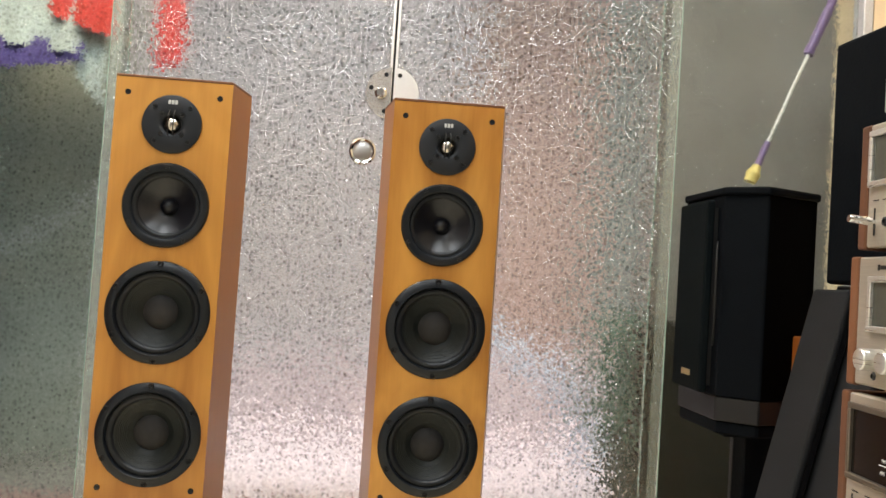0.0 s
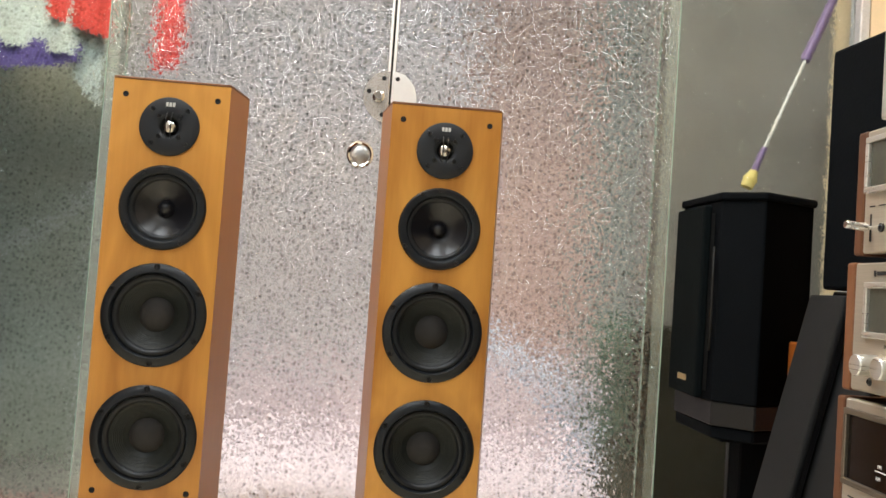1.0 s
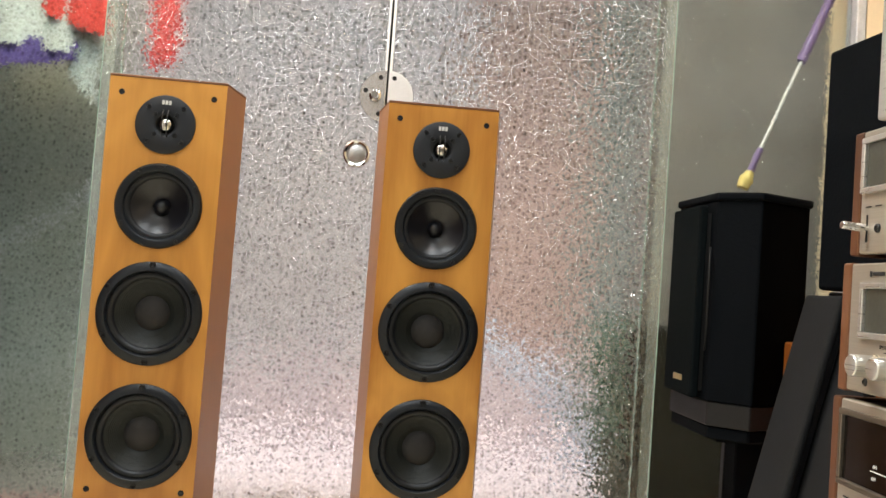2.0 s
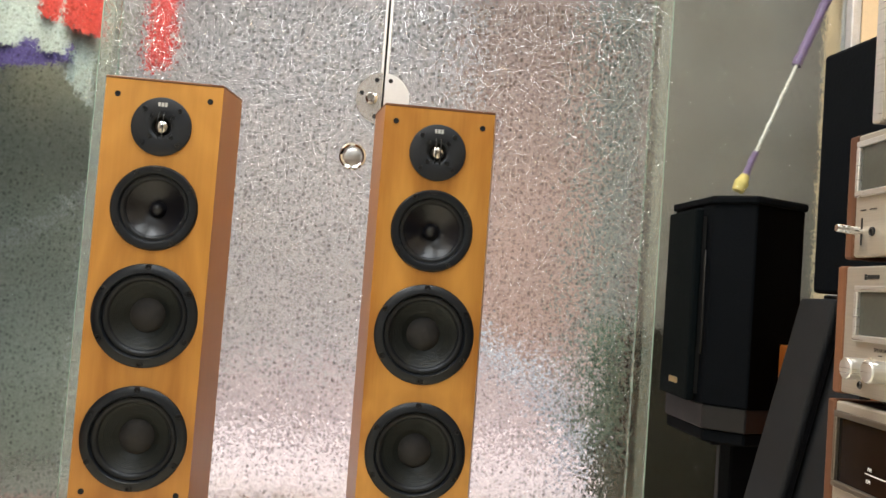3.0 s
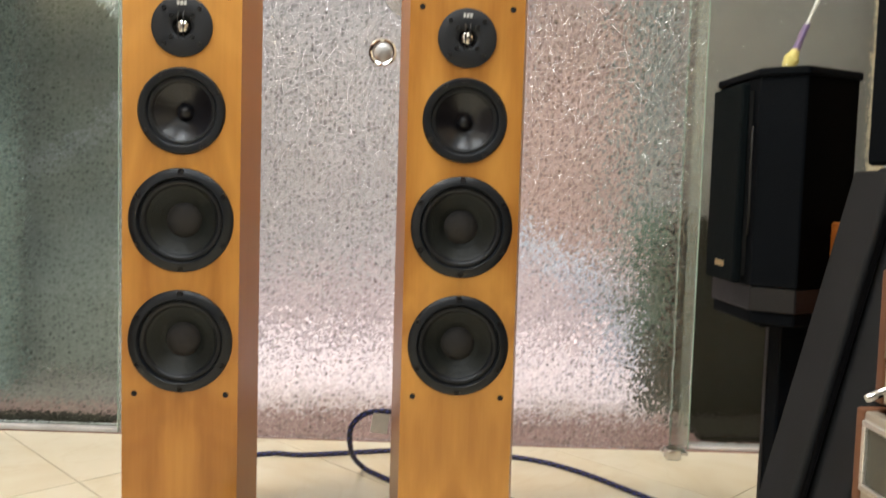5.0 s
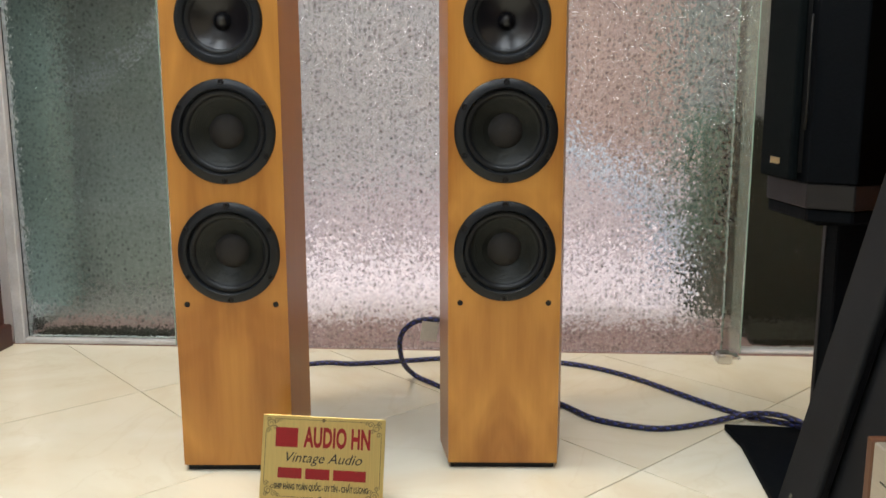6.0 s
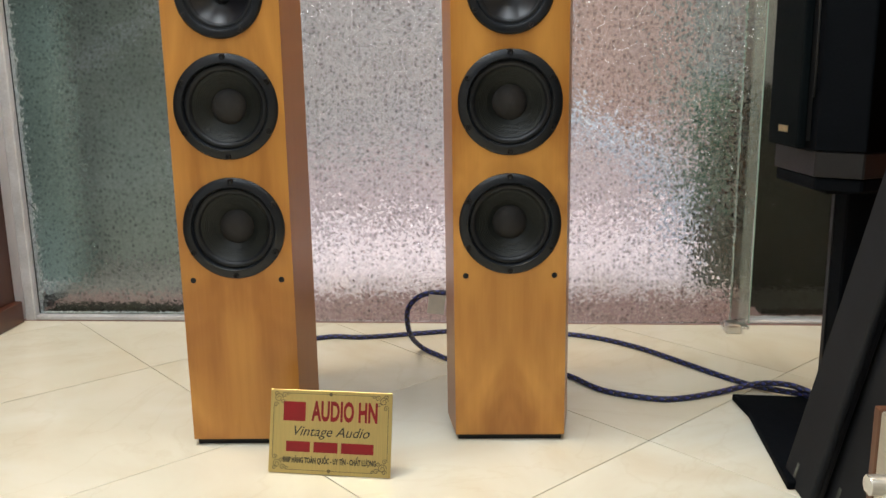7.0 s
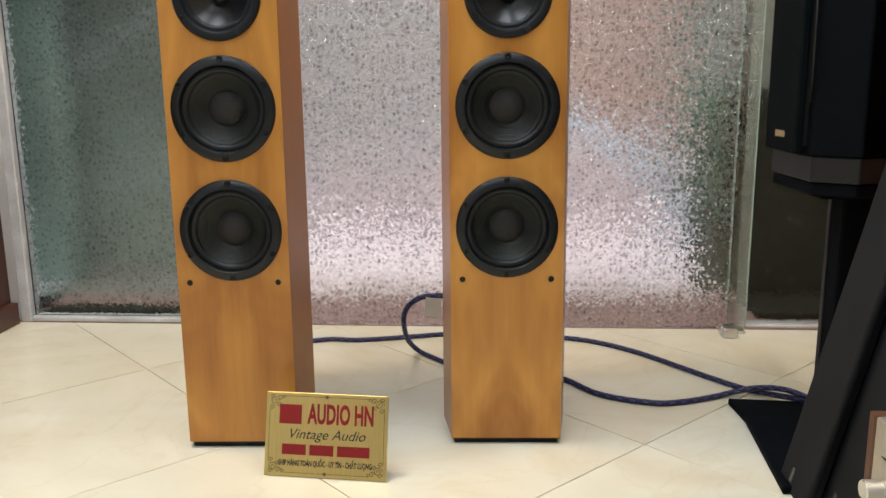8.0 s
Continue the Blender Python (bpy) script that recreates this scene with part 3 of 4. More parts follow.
part("lock_disc", moved(lathe(((0.0, 0.004), (0.018, 0.0045), (0.025, 0.002), (0.025, 0.0)), 40), -0.19, -0.0005, 1.002), M["satin"], ring, smooth=40)
for leaf in (door_1, door_2, window_1, window_2):
    leaf.matrix_world = FRONT
stop = thing("door_stop", pose(0.572, -0.112, 0), "small silver floor catch in front of the glass door", "door stop")
part("block", box(-0.018, 0.018, -0.022, 0.025, 0, 0.026, 0.006, 3), M["satin"], stop, smooth=40)
part("base", box(-0.012, 0.05, 0.02, 0.07, 0, 0.006, 0.001), M["satin"], stop)

# ---- yard beyond the glass ----
structure("sill", turned(box(X0, 1.22, 0.0, 0.29, -0.05, 0.003), FRONT), M["granite"], "rose granite threshold outside the glass front")
structure("ground", box(-60, 60, 0.25, 80, -0.06, -0.004), M["yard"], "pale paved yard beyond the glass")
structure("wall_yard_pale", box(-1.25, 0.22, 1.52, 1.65, -0.05, 2.6), M["wall_grey"], "grey wall behind the pale shutter across the yard")
pale = tagged(new("shutter_pale"), "bright pale ribbed roller shutter across the yard", "shutter", "", "structure")
for k in range(26):
    part("slat", box(-1.24, 0.22, 1.48, 1.515, 0.1 * k, 0.1 * k + 0.078, 0.006), M["wall_pale"], pale)
# dark strip added to cover the pink granite
structure("mat_left", box(-1.28, -0.90, 0.05, 0.13, 0.0032, 0.012), M["dado"], "dark strip added over the threshold outside the sidelight")
structure("step_left", box(-2.7, -0.98, 0.25, 0.70, -0.05, 0.0), M["wall_brown"], "dark ground slab outside the sidelight")
# bright glow at the wall foot, put into the colour as pale bands
structure("dado_pale", box(-1.25, 0.218, 1.445, 1.478, -0.05, 0.30), M["yard"], "pale pink band below the shutter, its sunlit glow painted in")
structure("dado_yard", box(0.22, 0.78, 1.43, 1.46, -0.05, 0.40), M["yard"], "pale band on the pier, its sunlit glow painted in")
structure("dado_right", box(0.69, 2.6, 0.30, 0.319, 0.0, 0.60), M["dado"], "dark brown lower band of the wall behind the sidelight")
# dark slabs added to cover the granite and the pale ground
structure("mat_right", box(0.69, 1.13, 0.03, 0.24, 0.0032, 0.020), M["dado"], "dark slab added over the threshold outside the sidelight")
structure("step_right", box(0.69, 2.7, 0.25, 0.30, -0.05, 0.0), M["dado"], "dark ground slab outside the sidelight")
structure("wall_yard_pink", box(0.22, 0.78, 1.46, 1.65, -0.05, 2.6), M["wall_pink"], "salmon rendered pier across the yard")
structure("wall_yard_grey", box(0.78, 1.3, 1.42, 1.65, -0.05, 2.6), M["wall_grey"], "grey green wall across the yard")
structure("wall_yard_brown", box(0.70, 2.6, 0.32, 0.45, -0.05, 2.6), M["wall_brown"], "taupe wall close behind the sidelight")
structure("pillar_yard", box(-1.54, -1.365, 0.42, 0.50, -0.05, 2.6), M["wall_grey"], "grey green rendered pillar outside the sidelight")
handrail = thing("handrail", pose(0, 0, 0), "pale sloping handrail outside the sidelight", "handrail")
part("bar", tube([(-1.95, 0.52, 0.70), (-1.339, 0.52, 0.690), (-1.023, 0.52, 0.938)], 0.010, 8, 2), M["alu"], handrail)
part("post", box(-1.96, -1.94, 0.51, 0.53, 0.0, 0.71), M["alu"], handrail)
part("post", box(-1.033, -1.013, 0.51, 0.53, 0.0, 0.938), M["alu"], handrail)
# unseen box, added to keep the sun off the ground strip below
structure("shutter_box", box(-2.6, -1.0, 0.121, 0.74, 2.62, 2.85), M["shutter"], "unseen box added above the shutter to block the sun")
shutter = tagged(new("shutter"), "dark grey ribbed steel shutter beyond the sidelight", "shutter", "", "structure")
for k in range(26):
    part("slat", box(-2.6, -1.02, 0.70 + 0.004 * (k % 2), 0.72, 0.1 * k, 0.1 * k + 0.098, 0.004), M["shutter"], shutter)


# ---- tower loudspeakers ----
HF, HZ = 0.0965, 0.994
DRIVERS = (("tweeter", 0.914, 0.0445), ("midrange", 0.777, 0.063), ("woofer", 0.597, 0.078), ("woofer", 0.394, 0.078))


def baffle():
    """The front board with round cut-outs, its face at y = 0."""
    bm = bmesh.new()
    edges = []

    def loop(points):
        vs = [bm.verts.new((x, 0, z)) for x, z in points]
        for a, b in zip(vs, vs[1:] + vs[:1]):
            edges.append(bm.edges.new((a, b)))

    loop([(-HF, 0.012), (HF, 0.012), (HF, HZ - 0.0045), (-HF, HZ - 0.0045)])
    for _, z, r in DRIVERS:
        loop([(r * math.cos(2 * math.pi * k / 48), z + r * math.sin(2 * math.pi * k / 48)) for k in range(48)])
    bmesh.ops.triangle_fill(bm, edges=edges, use_beauty=True)
    geom = bmesh.ops.extrude_face_region(bm, geom=bm.faces[:])["geom"]
    bmesh.ops.translate(bm, vec=Vector((0, 0.018, 0)), verts=[g for g in geom if isinstance(g, bmesh.types.BMVert)])
    return bm


def driver_screws(parent, z, r, count, start, y):
    for k in range(count):
        a = radians(start + 360 * k / count)
        x, zz = r * math.cos(a), z + r * math.sin(a)
        part("screw", moved(lathe(((0.0, 0.0005), (0.0018, 0.0002), (0.002, 0.0018), (0.0038, 0.0018), (0.0042, 0.0)), 12), x, y, zz), M["screw"], parent)


def tower(label):
    t = thing("tower_speaker", pose(0, 0, 0), label, "loudspeaker", "pair of tower speakers")
    out = [(-HF, 0.0), (HF, 0.0), (HF + 0.0165, 0.10), (0.062, 0.30), (-0.062, 0.30), (-HF - 0.0165, 0.10)]
    # shell: side walls and back, open at the front where the baffle sits
    bm = bmesh.new()
    low = [bm.verts.new((x, y, 0.012)) for x, y in out]
    high = [bm.verts.new((x, y, HZ - 0.004)) for x, y in out]
    for i in range(1, 6):
        j = (i + 1) % 6
        bm.faces.new((low[i], low[j], high[j], high[i]))
    bm.faces.new(low)
    part("cabinet", bm, M["veneer_shaded"], t, "cherry veneered cabinet sides")
    part("front_board", baffle(), M["veneer"], t, "smooth cherry veneered front board")
    top_out = [(x * 1.004, y - 0.0006) for x, y in out]
    part("top_board", prism(top_out, HZ - 0.0045, HZ, 0.001), M["edge"], t, "thin dark edged top board")
    part("plinth", prism([(x * 0.95, 0.008 + y * 0.95) for x, y in out], 0.0, 0.0125), M["black"], t, "black recessed plinth")
    # tweeter
    tw = part("tweeter", moved(lathe(((0.016, 0.0015), (0.0185, 0.004), (0.022, 0.0048), (0.048, 0.0048), (0.0493, 0.004), (0.0495, -0.001)), 64), 0, 0, 0.914), M["tweeter"], t, "charcoal round tweeter plate", 35)
    part("dome_recess", moved(lathe(((0.0, -0.006), (0.014, -0.006), (0.0165, 0.002)), 32), 0, 0, 0.914), M["hole"], tw)
    part("dome", moved(lathe(((0.0, 0.0072), (0.005, 0.0064), (0.009, 0.0042), (0.012, 0.0005), (0.0128, -0.004)), 40), 0, 0, 0.914), M["titanium"], tw, "silver titanium dome", 60)
    for dx in (-0.0042, 0.0042):
        part("guard_bar", tube([(dx, -0.0045, 0.938), (dx, -0.011, 0.930), (dx, -0.0125, 0.914), (dx, -0.011, 0.900), (dx, -0.0045, 0.894)], 0.0009, 6, 4), M["screw"], tw)
    driver_screws(tw, 0.914, 0.0405, 4, 45, -0.0048)
    driver_screws(tw, 0.914, 0.024, 4, 45, -0.0048)
    for k, w in ((-0.0056, 0.004), (0.0, 0.0045), (0.0056, 0.004)):
        part("badge_mark", box(k - w / 2, k + w / 2, -0.0052, -0.0046, 0.9475, 0.9545), M["mark"], tw)
    # midrange
    md = part("midrange", moved(lathe(((0.055, 0.001), (0.0575, 0.006), (0.061, 0.0075), (0.069, 0.0065), (0.0715, 0.003), (0.0715, -0.001)), 72), 0, 0, 0.777), M["frame"], t, "black midrange driver", 35)
    part("surround", moved(lathe(((0.0465, -0.004), (0.049, 0.0005), (0.052, 0.0015), (0.0555, 0.001), (0.056, -0.002)), 64), 0, 0, 0.777), M["rubber"], md, smooth=60)
    part("cone", moved(lathe(((0.014, -0.026), (0.022, -0.022), (0.034, -0.014), (0.047, -0.0035)), 64), 0, 0, 0.777), M["mid_cone"], md, "glossy black flared cone", 60)
    part("dust_cap", moved(lathe(((0.0, -0.012), (0.006, -0.0135), (0.011, -0.018), (0.0145, -0.027)), 40), 0, 0, 0.777), M["mid_cone"], md, smooth=60)
    driver_screws(md, 0.777, 0.0665, 4, 30, -0.0068)
    part("top_lug", turned(prism([(-0.009, 0), (0.009, 0), (0.004, -0.006), (-0.004, -0.006)], 0, 0.002, 0.0005), Matrix.Translation((0, -0.0062, 0.8455)) @ Matrix.Rotation(radians(90), 4, "X")), M["screw"], md)
    # woofers
    for z in (0.597, 0.394):
        wf = part("woofer", moved(lathe(((0.0690, 0.0), (0.0700, 0.0060), (0.0715, 0.0078), (0.0745, 0.0076), (0.0800, 0.0058), (0.0850, 0.0036), (0.0865, 0.0018), (0.0865, -0.001)), 80), 0, 0, z), M["frame"], t, "black woofer with pressed basket", 35)
        part("surround", moved(lathe(((0.0575, -0.0040), (0.0592, -0.0006), (0.0620, 0.0018), (0.0650, 0.0024), (0.0680, 0.0014), (0.0695, 0.0002)), 72), 0, 0, z), M["rubber"], wf, "rubber half-roll surround", 60)
        prof = [(0.0285, -0.0215)]
        for k in range(6):
            r0 = 0.0385 + 0.0026 * k
            d0 = -0.0215 + (r0 - 0.0285) * 0.60
            prof += [(r0 - 0.0009, d0 - 0.0006), (r0, d0 + 0.0003), (r0 + 0.0009, d0 + 0.0004)]
        prof.append((0.0580, -0.0036))
        part("cone", moved(lathe(prof, 72), 0, 0, z), M["cone"], wf, "ribbed dark paper cone", 25)
        part("dust_cap", moved(lathe(((0.0, -0.0075), (0.008, -0.0082), (0.016, -0.0106), (0.023, -0.0145), (0.028, -0.0190), (0.0305, -0.0235)), 48), 0, 0, z), M["cap"], wf, "matte black dust cap", 60)
        for k in range(6):
            a = radians(90 + 60 * k)
            lug = moved(lathe(((0.0, 0.0052), (0.0022, 0.0052), (0.0026, 0.0078), (0.0046, 0.0078), (0.0058, 0.0040)), 14), 0.0805 * math.cos(a), 0, z + 0.0805 * math.sin(a))
            part("screw_lug", lug, M["black"], wf, smooth=40)
    for x in (-0.076, 0.076):
        for z in (0.304, 0.964):
            part("grille_socket", moved(lathe(((0.0, 0.0005), (0.0028, 0.0005), (0.0033, 0.0012), (0.0045, 0.0012), (0.005, 0.0)), 20), x, -0.0002, z), M["hole"], t)
    return t


speaker = tower("cherry veneered tower speaker with four black drivers on tile floor")
speaker.matrix_world = pose(-0.467, -0.786, 0, 0, 0, 2.05)
copy_thing(speaker, pose(0.0, -0.758, 0, 0, 0, 1.46))


# ---- gold shop sign ----
def shop_sign():
    w, h = 0.207, 0.137
    s = thing("shop_sign", pose(-0.301, -0.899, 0.0015, -16, 0, -5.3), "brushed gold desk sign with red and black lettering leaning back", "sign")
    part("plate", box(-w / 2, w / 2, -0.0015, 0.0015, 0, h, 0.0006), M["brass"], s, "brushed gold plate")
    part("easel_leg", turned(box(-0.02, 0.02, 0, 0.002, 0, 0.085), Matrix.Translation((0, 0.0, 0.09)) @ Matrix.Rotation(radians(33), 4, "X") @ Matrix.Translation((0, 0.0016, -0.0885))), M["brass"], s)
    f = -0.0017

    def put(name, bm, z, mat, x=0.0):
        part(name, moved(bm, x, f, z), mat, s)

    # the owner's name stays a plain bar
    put("title_bar", box(-0.019, 0.019, -0.0002, 0.0002, -0.0158, 0.0158), 0.1015, M["red"], -0.0615)
    put("title", letters("AUDIO HN", 0.044, 0.0002, width=0.112, bold=0.0016), 0.1015, M["red"], 0.0245)
    put("script_line", letters("Vintage Audio", 0.023, 0.0002, shear=0.35, width=0.128), 0.069, M["ink"], 0.0)
    x = -0.074
    for n in (3, 3, 4):
        w2 = n * 0.0136
        put("number_bar", box(x, x + w2, -0.0002, 0.0002, -0.0085, 0.0085), 0.044, M["red"])
        x += w2 + 0.0062
    put("small_line", letters("SHIP HÀNG TOÀN QUỐC - UY TÍN - CHẤT LƯỢNG", 0.0125, 0.0002, width=0.158, bold=0.0004), 0.0215, M["ink"])
    # thin border with curled corners
    for sx in (-1, 1):
        put("border_line", box(sx * 0.0975 - 0.0004, sx * 0.0975 + 0.0004, -0.0002, 0.0002, 0.027, h - 0.027), 0, M["brown_ink"])
    for z in (0.006, h - 0.006):
        put("border_line", box(-0.075, 0.075, -0.0002, 0.0002, z - 0.0004, z + 0.0004), 0, M["brown_ink"])
        put("border_boss", lathe(((0.0, 0.0002), (0.003, 0.0002), (0.003, 0)), 12), z, M["brown_ink"])
    for sx in (-1, 1):
        for sz in (0, 1):
            cx, cz = sx * 0.0895, (h - 0.0145 if sz else 0.0145)
            for k, (dx, dz, turns, r) in enumerate(((0, 0, 1.6, 0.0075), (-sx * 0.010, (0.005 if sz else -0.005), 1.3, 0.005), (sx * 0.004, (-0.011 if sz else 0.011), 1.3, 0.0045), (sx * 0.0035, (0.0065 if sz else -0.0065), 1.2, 0.0042), (-sx * 0.0075, (-0.006 if sz else 0.006), 1.2, 0.0038), (-sx * 0.0165, (0.0065 if sz else -0.0065), 1.0, 0.003))):
                pts = [(cx + dx + r * (1 - 0.8 * q / 20) * math.cos(sx * 6.28 * turns * q / 20), f - 0.0001, cz + dz + r * (1 - 0.8 * q / 20) * math.sin(6.28 * turns * q / 20)) for q in range(21)]
                part("scroll", tube(pts, 0.0006, 4, 2), M["brown_ink"], s)
    return s


shop_sign()


# ---- cable ----
def cable(name, points, label):
    return tagged(link_mesh(name, tube(points, 0.0059, 10, 10), M["cable"], None, label), label, "cable", "speaker cables")


R = 0.0059
cable("speaker_cable", [(-0.50, -0.34, R), (-0.50, -0.22, R), (-0.43, -0.172, R), (-0.35, -0.177, R), (-0.214, -0.145, R), (-0.148, -0.128, R), (0.0, -0.105, R), (0.154, -0.148, R), (0.240, -0.188, R), (0.323, -0.263, R), (0.394, -0.356, R), (0.449, -0.430, R), (0.500, -0.490, R), (0.545, -0.540, 0.012), (0.590, -0.592, 0.021), (0.630, -0.645, 0.021)], "navy braided cable lying on the tile floor")
cable("speaker_cable", [(-0.06, -0.455, 0.185), (-0.13, -0.425, 0.186), (-0.182, -0.42, 0.178), (-0.213, -0.41, 0.143), (-0.215, -0.36, 0.075), (-0.20, -0.27, 0.014), (-0.16, -0.305, R), (-0.10, -0.36, R), (0.03, -0.385, R), (0.129, -0.440, R), (0.196, -0.527, R), (0.290, -0.5705, R), (0.350, -0.567, R), (0.421, -0.538, R), (0.470, -0.522, 0.011), (0.518, -0.526, 0.022), (0.560, -0.568, 0.033), (0.610, -0.600, 0.021), (0.650, -0.630, 0.021)], "navy braided cable looping behind the tower speaker")
tag = thing("cable_tag", pose(-0.149, -0.43, 0.162, 0, 8, 10), "small white paper tag on the cable", "tag")
part("paper", box(-0.018, 0.018, -0.0006, 0.0006, -0.022, 0.020, 0.0003), M["paper"], tag)


# ---- hexagonal bookshelf speaker on its stand ----
def hexagon_speaker():
    s = thing("bookshelf_speaker", pose(0, 0, 0), "black six-sided bookshelf speaker with loose cloth grille on a stand", "loudspeaker")
    hexa = [(0.474, -0.63), (0.482, -0.798), (0.541, -0.842), (0.652, -0.786), (0.660, -0.63), (0.565, -0.575)]
    c = Vector((0.565, -0.705))

    def grown(d):
        return [tuple(c + (Vector(p) - c) * (1 + d / (Vector(p) - c).length)) for p in hexa]

    bm = prism(hexa, 0.515, 0.862, 0.003, 2)
    bm.normal_update()
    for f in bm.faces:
        # right-facing sides take the deeper black
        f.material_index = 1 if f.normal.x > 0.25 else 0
    part("body", bm, [M["satinblack"], M["side_black"]], s, "black vinyl wrapped body, right-facing sides in a deeper black")
    part("top_cap", prism(grown(0.006), 0.860, 0.874, 0.004, 2), M["satinblack"], s, "overhanging black top cap")
    part("base_band", prism(grown(-0.002), 0.474, 0.515, 0.002), M["charcoal"], s, "charcoal grey base band")
    part("bottom_slab", prism(grown(-0.006), 0.452, 0.4745, 0.003), M["satinblack"], s)
    g = part("grille", prism([(0.457, -0.645), (0.457, -0.784), (0.472, -0.785), (0.473, -0.645)], 0.518, 0.852, 0.004, 2), M["cloth"], s, "black cloth grille standing proud")
    for k in range(6):
        part("badge_mark", turned(box(-0.0026, 0.0026, -0.0006, 0.0006, -0.0055 + 0.001 * (k % 2), 0.0055), Matrix.Translation((0.4568, -0.700 - 0.0076 * k, 0.547)) @ Matrix.Rotation(radians(-90), 4, "Z")), M["gold"], g)
    # added filler, stops the window light coming through behind the grille
    part("gap_block", prism([(0.4715, -0.66), (0.4715, -0.776), (0.4805, -0.776), (0.4765, -0.66)], 0.53, 0.84), M["hole"], s, "dark filler added to block light in the gap behind the grille")
    part("cable_lead", tube([(0.4800, -0.780, 0.78), (0.4725, -0.800, 0.74), (0.4735, -0.800, 0.64), (0.4800, -0.780, 0.60)], 0.0018, 6, 6), M["hole"], s)
    return s


hexagon_speaker()


def speaker_stand():
    s = thing("speaker_stand", pose(0, 0, 0), "black metal speaker stand with a wide floor plate", "stand")
    part("floor_plate", prism([(0.600, -0.576), (0.4455, -0.562), (0.452, -0.651), (0.427, -0.931), (0.58, -0.92), (0.60, -0.79), (0.70, -0.775), (0.70, -0.58)], 0.0, 0.014, 0.003, 2), M["satinblack"], s, "black floor plate")
    part("pillar", box(0.5669, 0.6499, -0.73, -0.67, 0.0135, 0.444, 0.003), M["satinblack"], s, "square black pillar")
    # light on the pillar's left edge, put into a paler strip
    part("lit_edge", box(0.5649, 0.5671, -0.684, -0.671, 0.015, 0.443, 0.0005), M["charcoal"], s, "paler strip for the lit left edge of the pillar")
    part("top_plate", box(0.51, 0.63, -0.78, -0.64, 0.4435, 0.4525, 0.002), M["satinblack"], s)
    return s


speaker_stand()


# ---- leaning grilles, wood cabinet, black box ----
def loose_grille(m):
    g = thing("speaker_grille", m, "long dark grey cloth speaker grille leaning against a cabinet", "speaker grille", "pair of loose grilles")
    part("cloth_front", box(0.0, 0.012, -0.109, 0.0, 0.0, 0.728, 0.005, 3), M["greycloth"], g, "faded charcoal cloth")
    part("frame_board", box(0.0115, 0.022, -0.105, -0.004, 0.004, 0.724, 0.002), M["black"], g)
    part("badge", box(-0.001, 0.001, -0.046, -0.038, 0.016, 0.040, 0.0004), M["meter"], g)
    for y in (-0.018, -0.091):
        for z in (0.034, 0.694):
            part("peg", turned(lathe(((0.0, 0.008), (0.003, 0.008), (0.004, 0.0)), 10), Matrix.Translation((0.0215, y, z)) @ Matrix.Rotation(radians(90), 4, "Z")), M["black"], g)
    return g


lean = math.degrees(math.atan2(0.168, 0.709))
first = loose_grille(pose(0.438, -0.876, 0.0, 0, lean, 0))
copy_thing(first, pose(0.470, -0.956, 0.0, 0, lean - 0.4, 0))


def wooden_cabinet():
    s = thing("wooden_speaker", pose(0, 0, 0), "orange wood floor speaker cabinet behind the leaning grilles", "loudspeaker")
    part("body", box(0.6085, 0.82, -0.95, -0.80, 0.0, 0.626, 0.003), M["orangewood"], s)
    return s


wooden_cabinet()
# mostly unseen spacer, added so the black speaker has a support
amp = thing("black_amplifier", pose(0, 0, 0), "black spacer box added to carry the black speaker", "amplifier")
part("case", box(0.668, 0.84, -1.14, -0.83, 0.632, 0.7160, 0.003), M["black"], amp)
for x in (0.685, 0.80):
    for y in (-0.93, -0.85):
        part("foot", box(x - 0.012, x + 0.012, y - 0.012, y + 0.012, 0.626, 0.6325), M["black"], amp)
dark = thing("black_speaker", pose(0, 0, 0), "tall plain black speaker box on top of the stack", "loudspeaker")
part("body", prism([(0.62, -0.884), (0.655, -1.19), (0.86, -1.17), (0.83, -0.86)], 0.7165, 1.108, 0.006, 2), M["satinblack"], dark, "plain black wrapped body")
part("front_grille", box(0.66, 0.855, -1.215, -1.196, 0.73, 1.09, 0.004), M["cloth"], dark)


# ---- stack of silver hi-fi components ----
LENGTH, DEEP = 0.42, 0.33


